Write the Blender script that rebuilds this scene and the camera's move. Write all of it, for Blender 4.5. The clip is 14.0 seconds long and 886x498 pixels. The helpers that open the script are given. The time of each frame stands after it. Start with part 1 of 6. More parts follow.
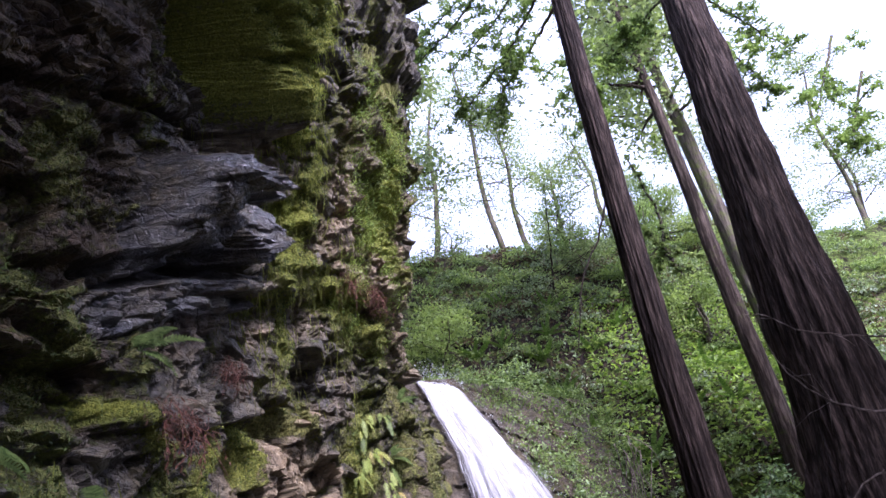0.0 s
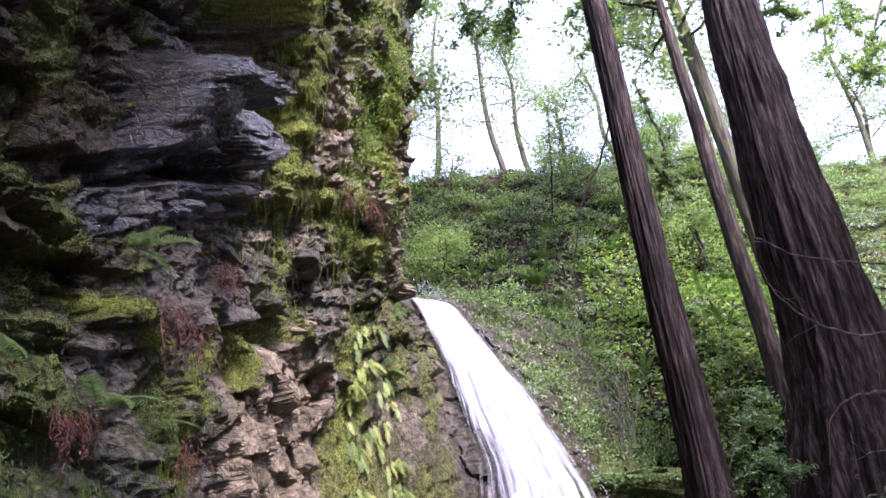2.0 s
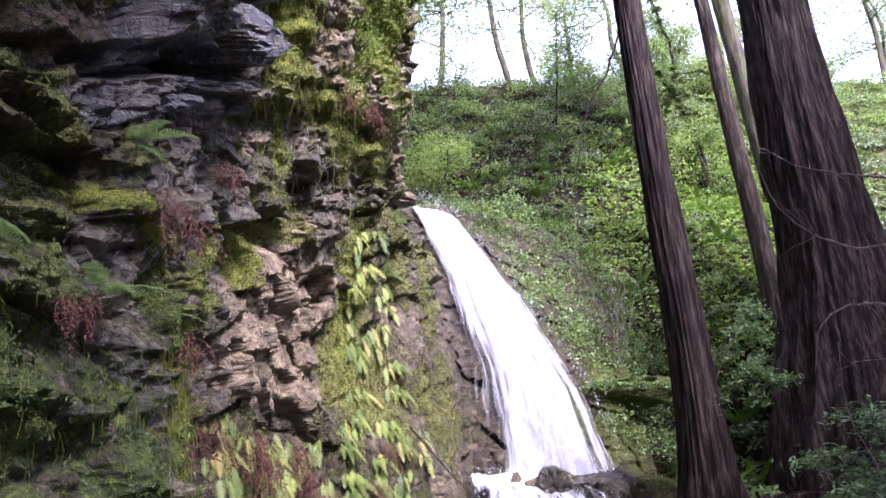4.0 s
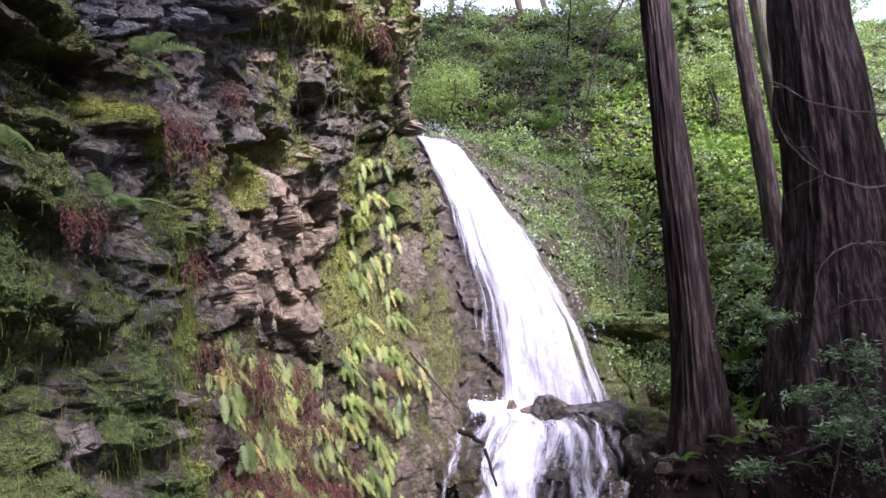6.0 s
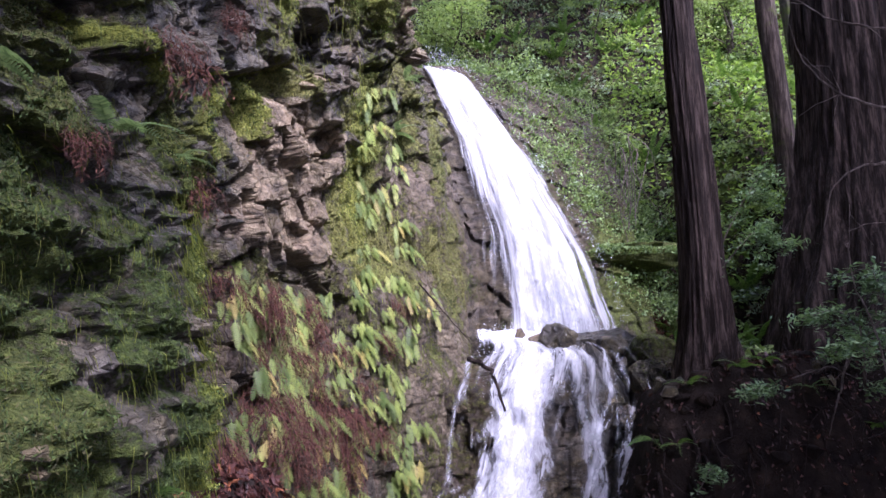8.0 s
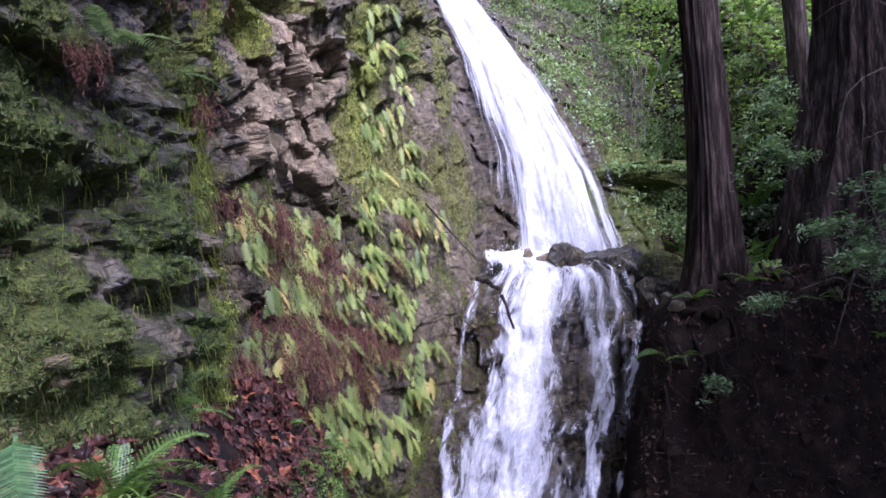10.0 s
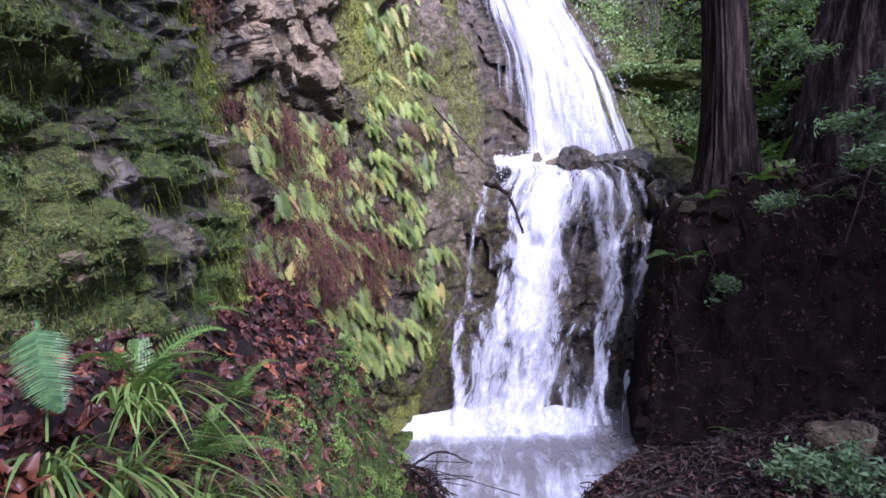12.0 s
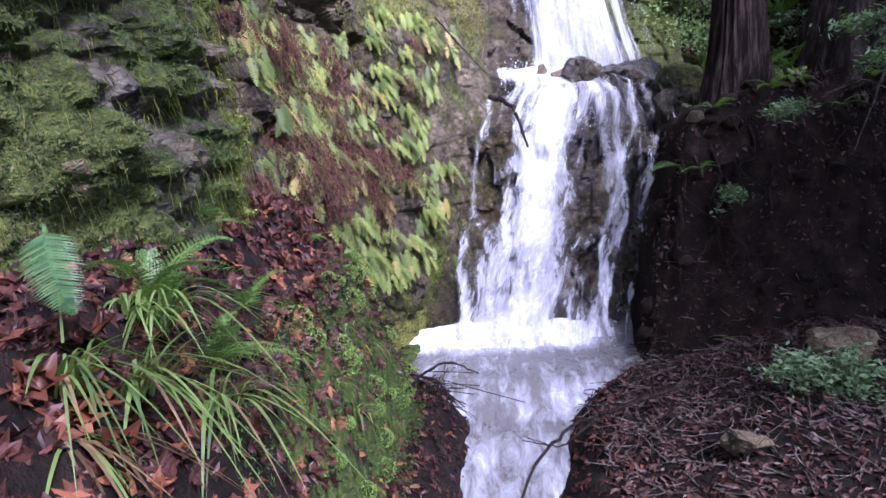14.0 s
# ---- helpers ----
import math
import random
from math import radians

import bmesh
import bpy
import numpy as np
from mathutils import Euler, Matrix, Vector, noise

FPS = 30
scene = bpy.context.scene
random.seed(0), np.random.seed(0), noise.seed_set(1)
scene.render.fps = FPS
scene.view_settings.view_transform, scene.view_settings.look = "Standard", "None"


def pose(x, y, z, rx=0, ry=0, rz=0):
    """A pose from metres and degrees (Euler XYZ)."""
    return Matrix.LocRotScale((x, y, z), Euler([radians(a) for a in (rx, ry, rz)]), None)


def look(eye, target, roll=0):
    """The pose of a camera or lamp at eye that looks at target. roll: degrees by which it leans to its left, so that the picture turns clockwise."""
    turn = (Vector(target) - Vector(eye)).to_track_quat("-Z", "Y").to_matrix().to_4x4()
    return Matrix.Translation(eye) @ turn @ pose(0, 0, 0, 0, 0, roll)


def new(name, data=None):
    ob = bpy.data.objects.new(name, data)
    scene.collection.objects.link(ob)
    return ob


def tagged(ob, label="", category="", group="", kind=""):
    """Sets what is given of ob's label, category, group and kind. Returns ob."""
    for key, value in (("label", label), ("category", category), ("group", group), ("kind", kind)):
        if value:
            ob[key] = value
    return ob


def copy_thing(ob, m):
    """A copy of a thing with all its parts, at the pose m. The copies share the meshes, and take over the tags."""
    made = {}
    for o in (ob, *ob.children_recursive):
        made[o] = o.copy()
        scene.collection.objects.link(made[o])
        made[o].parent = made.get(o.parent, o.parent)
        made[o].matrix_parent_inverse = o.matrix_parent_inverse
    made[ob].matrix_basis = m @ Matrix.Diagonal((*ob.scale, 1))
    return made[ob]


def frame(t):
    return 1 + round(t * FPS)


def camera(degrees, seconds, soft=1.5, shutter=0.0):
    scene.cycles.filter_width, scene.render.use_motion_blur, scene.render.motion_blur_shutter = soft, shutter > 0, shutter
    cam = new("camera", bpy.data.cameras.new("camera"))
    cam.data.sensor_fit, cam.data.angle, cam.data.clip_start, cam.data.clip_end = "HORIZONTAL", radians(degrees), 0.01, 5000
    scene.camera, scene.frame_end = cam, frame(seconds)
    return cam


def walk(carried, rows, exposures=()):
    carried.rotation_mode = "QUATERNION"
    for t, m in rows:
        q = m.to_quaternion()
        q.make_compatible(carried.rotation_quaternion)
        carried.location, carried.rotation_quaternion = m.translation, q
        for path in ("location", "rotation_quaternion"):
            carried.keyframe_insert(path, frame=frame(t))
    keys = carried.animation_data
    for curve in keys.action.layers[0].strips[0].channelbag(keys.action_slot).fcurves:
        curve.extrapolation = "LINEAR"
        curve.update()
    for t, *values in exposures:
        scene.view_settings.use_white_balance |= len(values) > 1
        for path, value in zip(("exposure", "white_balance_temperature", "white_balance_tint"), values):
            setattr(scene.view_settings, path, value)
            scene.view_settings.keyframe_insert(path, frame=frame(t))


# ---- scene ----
cam = camera(64.1, 14.0, soft=1.5, shutter=0.3)
ROWS = [
    (0, 0, 0, 2.7, 122.237, 4.9, 3.083),
    (0.5, 0.0038, 0.02, 2.6813, 120.635, 4.053, 2.596),
    (1, 0.0084, 0.0302, 2.6629, 119.321, 3.785, 2.469),
    (1.5, 0.01, 0.0372, 2.6474, 117.534, 3.352, 2.248),
    (2, 0.0125, 0.047, 2.633, 115.996, 3.169, 2.098),
    (2.5, 0.0144, 0.0584, 2.6113, 113.891, 2.908, 1.958),
    (3, 0.016, 0.067, 2.5911, 112.094, 2.622, 1.838),
    (5.5, -0.0007, 0.0916, 2.5306, 105.003, 0.489, 1.293),
    (6, 0.0009, 0.0971, 2.5143, 103.735, 0.085, 1.31),
    (6.5, -0.0018, 0.1025, 2.5018, 102.513, -0.065, 1.447),
    (7, 0.002, 0.1148, 2.4797, 101.232, 0.288, 1.674),
    (7.5, 0.0052, 0.1217, 2.4657, 99.951, 0.519, 1.914),
    (8, 0.0032, 0.1245, 2.4468, 98.668, 0.552, 2.072),
    (10.5, -0.0158, 0.1461, 2.3439, 91.163, 1.688, 2.786),
    (11, -0.0235, 0.1512, 2.3274, 89.263, 1.698, 2.94),
    (11.5, -0.0231, 0.1539, 2.3056, 87.61, 1.948, 3.179),
    (12, -0.0256, 0.1617, 2.282, 85.941, 2.297, 3.312),
    (12.5, -0.0325, 0.1639, 2.2619, 84.189, 2.593, 3.347),
    (13, -0.0333, 0.1663, 2.2486, 82.566, 2.879, 3.382),
    (13.5, -0.0369, 0.1637, 2.2328, 81.083, 3.088, 3.445),
    (14, -0.0336, 0.1631, 2.2154, 79.673, 3.167, 3.543),
]
EXPOSURES = [(0.0, 1.6, 5450, 38), (3.0, 2.18, 5500, 40), (6.0, 2.05, 5500, 41), (8.0, 1.86, 5300, 40), (11.0, 1.9, 5100, 40), (14.0, 2.1, 5100, 40)]
walk(cam, [(t, pose(x, y, z, rx, ry, rz)) for t, x, y, z, rx, ry, rz in ROWS], EXPOSURES)

# ---- world and light: bright thin overcast, light from above the gap over the stream ----
world = bpy.data.worlds.new("world")
scene.world = world
world.use_nodes = True
wn = world.node_tree
wn.nodes.clear()
sky = wn.nodes.new("ShaderNodeTexSky")
sky.sky_type, sky.sun_disc = "NISHITA", False
sky.sun_elevation, sky.sun_rotation = radians(45), radians(147)
sky.air_density, sky.dust_density, sky.ozone_density = 1.0, 6.0, 1.0
haze = wn.nodes.new("ShaderNodeMix")
haze.data_type = "RGBA"
haze.inputs[0].default_value = 0.62
haze.inputs[7].default_value = (8.2, 9.2, 11.2, 1.0)
bg = wn.nodes.new("ShaderNodeBackground")
bg.inputs[1].default_value = 0.105
wo = wn.nodes.new("ShaderNodeOutputWorld")
wn.links.new(sky.outputs[0], haze.inputs[6])
wn.links.new(haze.outputs[2], bg.inputs[0])
wn.links.new(bg.outputs[0], wo.inputs[0])

sun_data = bpy.data.lights.new("sun", "SUN")
sun_data.energy, sun_data.angle, sun_data.color = 4.4, radians(14), (1.0, 0.97, 0.93)
sun = new("sun", sun_data)
sun.matrix_world = look((3.4, -5.2, 6.3), (0, 0, 0))


# ---- numeric helpers ----
def smooth(a, b, x):
    t = np.clip((np.asarray(x, float) - a) / (b - a), 0, 1)
    return t * t * (3 - 2 * t)


def lattice(ix, iy, iz, seed):
    h = (ix * 374761393 + iy * 668265263 + iz * 2147483647 + seed * 974634777) & 0xFFFFFFFF
    h = ((h ^ (h >> 13)) * 1274126177) & 0xFFFFFFFF
    h = ((h ^ (h >> 16)) * 2246822519) & 0xFFFFFFFF
    return ((h ^ (h >> 15)) & 0xFFFFFF) / float(0xFFFFFF)


def vnoise(x, y, z=0.0, seed=0):
    """Smooth value noise, -1 to 1."""
    x, y, z = np.broadcast_arrays(np.asarray(x, float), np.asarray(y, float), np.asarray(z, float))
    fx, fy, fz = np.floor(x), np.floor(y), np.floor(z)
    ix, iy, iz = fx.astype(np.int64), fy.astype(np.int64), fz.astype(np.int64)
    u, v, w = x - fx, y - fy, z - fz
    u, v, w = u * u * (3 - 2 * u), v * v * (3 - 2 * v), w * w * (3 - 2 * w)
    out = 0
    for dx in (0, 1):
        for dy in (0, 1):
            for dz in (0, 1):
                k = (u if dx else 1 - u) * (v if dy else 1 - v) * (w if dz else 1 - w)
                out = out + k * lattice(ix + dx, iy + dy, iz + dz, seed)
    return out * 2 - 1


def fbm(x, y, z=0.0, octaves=4, seed=0):
    total, amp = 0, 1.0
    for k in range(octaves):
        f = 2.03 ** k
        total = total + amp * vnoise(np.asarray(x) * f, np.asarray(y) * f, np.asarray(z) * f, seed + k)
        amp *= 0.5
    return total / 1.9


def cells(x, y, seed=0):
    """Jittered cells: gap to the border, the cell's random number and the offset from its middle."""
    ix, iy = np.floor(x).astype(np.int64), np.floor(y).astype(np.int64)
    d1 = np.full(x.shape, 9.0)
    d2 = d1.copy()
    rnd, ox, oy = np.zeros(x.shape), np.zeros(x.shape), np.zeros(x.shape)
    for dx in (-1, 0, 1):
        for dy in (-1, 0, 1):
            cx, cy = ix + dx, iy + dy
            px = cx + 0.1 + 0.8 * lattice(cx, cy, 0 * cx, seed)
            py = cy + 0.1 + 0.8 * lattice(cx, cy, 0 * cx + 1, seed)
            d = np.maximum(np.abs(x - px), np.abs(y - py)) * 0.7 + np.hypot(x - px, y - py) * 0.3
            near = d < d1
            d2 = np.where(near, d1, np.minimum(d2, d))
            rnd = np.where(near, lattice(cx, cy, 0 * cx + 2, seed), rnd)
            ox, oy = np.where(near, x - px, ox), np.where(near, y - py, oy)
            d1 = np.where(near, d, d1)
    return d2 - d1, rnd, ox, oy


def facets(x, y, z, seed=0):
    """Piecewise flat noise: each point takes the tilted plane of its nearest cell middle."""
    ix, iy, iz = np.floor(x).astype(np.int64), np.floor(y).astype(np.int64), np.floor(z).astype(np.int64)
    best = np.full(x.shape, 9.0)
    out = np.zeros(x.shape)
    for dx in (-1, 0, 1):
        for dy in (-1, 0, 1):
            for dz in (-1, 0, 1):
                cx, cy, cz = ix + dx, iy + dy, iz + dz
                a, b, c = lattice(cx, cy, cz, seed), lattice(cx, cy, cz, seed + 1), lattice(cx, cy, cz, seed + 2)
                ox, oy, oz = x - cx - 0.1 - 0.8 * a, y - cy - 0.1 - 0.8 * b, z - cz - 0.1 - 0.8 * c
                d = ox * ox + oy * oy + oz * oz
                near = d < best
                r = (a * 7.31 + b * 3.77) % 1 - 0.5
                plane = r + ox * (((b * 11.3) % 1) - 0.5) * 1.4 + oy * (((c * 9.7) % 1) - 0.5) * 1.4 + oz * (((a * 13.1) % 1) - 0.5) * 1.4
                out = np.where(near, plane, out)
                best = np.where(near, d, best)
    return out


def table(u, v, us, vs, values):
    """Smooth bilinear look-up in a small table."""
    a = np.interp(u, us, np.arange(len(us)))
    b = np.interp(v, vs, np.arange(len(vs)))
    i, j = np.minimum(a.astype(int), len(us) - 2), np.minimum(b.astype(int), len(vs) - 2)
    p, q = a - i, b - j
    p, q = p * p * (3 - 2 * p), q * q * (3 - 2 * q)
    t = np.asarray(values, float)
    return t[i, j] * (1 - p) * (1 - q) + t[i + 1, j] * p * (1 - q) + t[i, j + 1] * (1 - p) * q + t[i + 1, j + 1] * p * q


def raw_mesh(name, verts, faces, material, shade=True):
    me = bpy.data.meshes.new(name)
    verts, faces = np.asarray(verts, float), np.asarray(faces, int)
    k = faces.shape[1]
    me.vertices.add(len(verts))
    me.vertices.foreach_set("co", verts.ravel())
    me.loops.add(faces.size)
    me.loops.foreach_set("vertex_index", faces.ravel())
    me.polygons.add(len(faces))
    me.polygons.foreach_set("loop_start", np.arange(0, faces.size, k))
    me.polygons.foreach_set("use_smooth", np.full(len(faces), shade))
    for m in material if isinstance(material, (list, tuple)) else [material]:
        me.materials.append(m)
    me.update(calc_edges=True)
    return me


def grid_faces(n, m, wrap=False):
    i, j = np.meshgrid(np.arange(n if wrap else n - 1), np.arange(m - 1), indexing="ij")
    i2 = (i + 1) % n
    return np.stack([i * m + j, i2 * m + j, i2 * m + j + 1, i * m + j + 1], -1).reshape(-1, 4)


def give(me, name, values):
    me.attributes.new(name, "FLOAT", "POINT").data.foreach_set("value", np.asarray(values, float).ravel())


def part(name, me, parent=None, label=""):
    ob = new(name, me)
    if parent is not None:
        ob.parent = parent
    if label:
        ob["label"] = label
    return ob


# ---- materials ----
def nodes_of(name):
    m = bpy.data.materials.new(name)
    m.use_nodes = True
    nt = m.node_tree
    return m, nt, nt.nodes["Principled BSDF"]


class Net:
    """Short hand for node trees."""

    def __init__(self, nt):
        self.nt = nt

    def put(self, kind, **inputs):
        n = self.nt.nodes.new(kind)
        for k, v in inputs.items():
            self.set(n.inputs[int(k[1:]) if k[0] == "i" and k[1:].isdigit() else k.replace("_", " ")], v)
        return n

    def set(self, socket, v):
        if isinstance(v, bpy.types.NodeSocket):
            self.nt.links.new(v, socket)
        else:
            socket.default_value = v

    def coords(self, scale=(1, 1, 1)):
        c = self.nt.nodes.new("ShaderNodeTexCoord")
        m = self.put("ShaderNodeMapping", Vector=c.outputs["Object"])
        m.inputs["Scale"].default_value = scale
        return m.outputs[0]

    def noise(self, scale, vec=None, detail=5, rough=0.6, distort=0.0):
        n = self.put("ShaderNodeTexNoise", Scale=scale, Detail=detail, Roughness=rough, Distortion=distort)
        self.set(n.inputs["Vector"], vec or self.coords())
        return n.outputs[0]

    def ramp(self, fac, stops):
        n = self.put("ShaderNodeValToRGB", i0=fac)
        el = n.color_ramp.elements
        while len(el) < len(stops):
            el.new(0.5)
        for e, (p, c) in zip(el, stops):
            e.position = p
            e.color = (*c, 1) if isinstance(c, tuple) else (c, c, c, 1)
        return n.outputs[0]

    def mix(self, fac, a, b, mode="MIX"):
        n = self.nt.nodes.new("ShaderNodeMix")
        n.data_type, n.blend_type = "RGBA", mode
        for s, v in ((0, fac), (6, a), (7, b)):
            if isinstance(v, tuple):
                v = (*v, 1)
            elif s and isinstance(v, float):
                v = (v, v, v, 1)
            self.set(n.inputs[s], v)
        return n.outputs[2]

    def math(self, op, a, b=0.0, clamp=False):
        n = self.nt.nodes.new("ShaderNodeMath")
        n.operation, n.use_clamp = op, clamp
        self.set(n.inputs[0], a)
        self.set(n.inputs[1], b)
        return n.outputs[0]

    def attr(self, name):
        n = self.nt.nodes.new("ShaderNodeAttribute")
        n.attribute_name = name
        return n.outputs["Fac"]

    def bump(self, height, strength=0.5, distance=0.02):
        n = self.put("ShaderNodeBump", Height=height, Strength=strength, Distance=distance)
        return n.outputs[0]

    def island(self):
        return self.nt.nodes.new("ShaderNodeNewGeometry").outputs["Random Per Island"]

    def info(self):
        return self.nt.nodes.new("ShaderNodeObjectInfo").outputs["Random"]


def rock_material(name, moss_default=None):
    """Fractured sedimentary rock with moss, dry tan faces and wet dark seams."""
    m, nt, b = nodes_of(name)
    n = Net(nt)
    big, mid, fine = n.noise(1.3, detail=4), n.noise(9.0, detail=6), n.noise(55.0, detail=4, rough=0.7)
    grey = n.ramp(mid, [(0.25, (0.018, 0.017, 0.013)), (0.5, (0.075, 0.067, 0.047)), (0.78, (0.23, 0.2, 0.14))])
    tan = n.ramp(mid, [(0.25, (0.08, 0.053, 0.028)), (0.5, (0.27, 0.2, 0.11)), (0.78, (0.48, 0.385, 0.22))])
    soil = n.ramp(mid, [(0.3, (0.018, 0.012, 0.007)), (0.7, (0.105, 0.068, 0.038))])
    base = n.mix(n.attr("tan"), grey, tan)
    # the soil mask holds earth and also the shade painted on the upper wall
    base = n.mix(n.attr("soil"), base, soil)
    base = n.mix(n.attr("slate"), base, n.ramp(mid, [(0.3, (0.022, 0.024, 0.024)), (0.55, (0.095, 0.102, 0.1)), (0.8, (0.27, 0.28, 0.27))]))
    moss = n.ramp(n.noise(23.0, detail=5, rough=0.7), [(0.25, (0.02, 0.03, 0.008)), (0.5, (0.06, 0.085, 0.018)), (0.75, (0.165, 0.21, 0.036))])
    moss = n.mix(n.math("MULTIPLY", n.attr("olive"), 0.8), moss, n.ramp(fine, [(0.3, (0.06, 0.06, 0.02)), (0.7, (0.31, 0.285, 0.08))]))
    # yellow-green moss, with sunlight put into its lighter colour
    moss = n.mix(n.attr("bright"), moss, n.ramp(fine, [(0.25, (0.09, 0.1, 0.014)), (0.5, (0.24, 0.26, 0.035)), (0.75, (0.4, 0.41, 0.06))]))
    cut = n.math("ADD", n.attr("moss"), n.math("MULTIPLY", n.math("SUBTRACT", n.noise(16.0, detail=6, rough=0.75), 0.5), 1.5))
    mask = n.ramp(cut, [(0.42, 0.0), (0.6, 1.0)])
    base = n.mix(n.math("MULTIPLY", n.attr("wet"), 0.75), base, n.mix(1.0, base, (0.4, 0.41, 0.44), "MULTIPLY"))
    film = n.ramp(n.noise(2.6, None, 6, 0.7), [(0.42, 0.0), (0.62, 0.7)])
    base = n.mix(film, base, n.ramp(mid, [(0.3, (0.02, 0.015, 0.006)), (0.7, (0.125, 0.098, 0.038))]))
    jog = n.nt.nodes.new("ShaderNodeVectorMath")
    jog.operation = "MULTIPLY_ADD"
    n.set(jog.inputs[0], n.put("ShaderNodeTexNoise", Vector=n.coords(), Scale=5.0, Detail=4).outputs[1])
    jog.inputs[1].default_value = (0.16, 0.16, 0.16)
    n.set(jog.inputs[2], n.coords((1.0, 1.0, 2.1)))
    joints = []
    for scale, lo in ((5.5, 0.035), (15.0, 0.06)):
        vor = n.put("ShaderNodeTexVoronoi", Vector=jog.outputs[0], Scale=scale)
        vor.feature = "DISTANCE_TO_EDGE"
        joints.append(n.ramp(vor.outputs["Distance"], [(0.0, 0.0), (lo, 1.0)]))
    joint = n.math("MULTIPLY", joints[0], n.math("ADD", n.math("MULTIPLY", joints[1], 0.6), 0.4))
    base = n.mix(1.0, base, n.ramp(joint, [(0.0, 0.5), (1.0, 1.06)]), "MULTIPLY")
    col = n.mix(mask, base, moss)
    col = n.mix(0.55, col, n.ramp(fine, [(0.2, 0.35), (0.8, 1.35)]), "MULTIPLY")
    n.set(b.inputs["Base Color"], col)
    rough = n.math("SUBTRACT", 0.72, n.math("MULTIPLY", n.attr("wet"), n.ramp(big, [(0.3, 0.25), (0.7, 0.62)])))
    n.set(b.inputs["Roughness"], n.mix(mask, rough, 0.95))
    n.set(b.inputs["Specular IOR Level"], n.math("ADD", n.math("MULTIPLY", n.math("MULTIPLY", n.math("MULTIPLY", n.attr("wet"), n.math("SUBTRACT", 1.0, n.attr("soil"))), n.math("SUBTRACT", 1.0, mask)), 0.5), 0.18))
    h = n.math("ADD", n.math("MULTIPLY", mid, 0.6), n.math("MULTIPLY", fine, 0.45))
    h = n.math("ADD", h, n.math("MULTIPLY", joint, 0.35))
    h = n.math("ADD", h, n.math("MULTIPLY", n.math("MULTIPLY", mask, n.noise(11.0, detail=4)), 1.2))
    h = n.math("ADD", h, n.math("MULTIPLY", n.math("MULTIPLY", mask, n.noise(120.0, detail=2)), 0.8))
    n.set(b.inputs["Normal"], n.bump(h, 0.9, 0.035))
    return m


def ground_material():
    m, nt, b = nodes_of("ground")
    n = Net(nt)
    mid, fine = n.noise(6.0, detail=6), n.noise(60.0, detail=4, rough=0.7)
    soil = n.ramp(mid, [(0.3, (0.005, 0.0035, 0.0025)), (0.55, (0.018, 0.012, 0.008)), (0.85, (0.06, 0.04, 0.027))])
    moss = n.ramp(n.noise(14.0, detail=6, rough=0.7), [(0.3, (0.02, 0.032, 0.008)), (0.55, (0.07, 0.1, 0.018)), (0.78, (0.2, 0.26, 0.045))])
    cut = n.math("ADD", n.attr("moss"), n.math("MULTIPLY", n.math("SUBTRACT", n.noise(3.5, detail=6, rough=0.7), 0.5), 1.6))
    col = n.mix(n.ramp(cut, [(0.4, 0.0), (0.6, 1.0)]), soil, moss)
    col = n.mix(0.5, col, n.ramp(fine, [(0.2, 0.4), (0.8, 1.3)]), "MULTIPLY")
    n.set(b.inputs["Base Color"], col)
    b.inputs["Roughness"].default_value = 0.88
    b.inputs["Specular IOR Level"].default_value = 0.12
    n.set(b.inputs["Normal"], n.bump(n.math("ADD", mid, n.math("MULTIPLY", fine, 0.5)), 0.8, 0.05))
    return m


def leaf_material(name, dark, light, through_light=0.45, rough=0.5, rare=None, whole=False):
    m, nt, b = nodes_of(name)
    dark, light = [tuple(0.88 * c + 0.12 * sum(k) / 3 for c in k) for k in (dark, light)]
    n = Net(nt)
    r = n.info() if whole else n.math("FRACT", n.math("ADD", n.island(), n.math("MULTIPLY", n.info(), 7.3)))
    stops = [(0.0, dark), (0.85, light)] + ([(0.96, rare)] if rare else [])
    col = n.ramp(r, stops)
    col = n.mix(0.35, col, n.ramp(n.noise(30.0, detail=2), [(0.3, 0.55), (0.7, 1.3)]), "MULTIPLY")
    n.set(b.inputs["Base Color"], col)
    b.inputs["Roughness"].default_value = rough
    b.inputs["Specular IOR Level"].default_value = 0.22
    out = nt.nodes["Material Output"]
    if through_light:
        t = n.put("ShaderNodeBsdfTranslucent", Color=n.mix(0.5, col, (0.5, 0.55, 0.08), "MULTIPLY"))
        n.set(t.inputs[0], n.mix(1.0, col, (1.5, 1.6, 0.8), "MULTIPLY"))
        s = n.put("ShaderNodeMixShader", i0=through_light, i1=b.outputs[0], i2=t.outputs[0])
        nt.links.new(s.outputs[0], out.inputs[0])
    return m


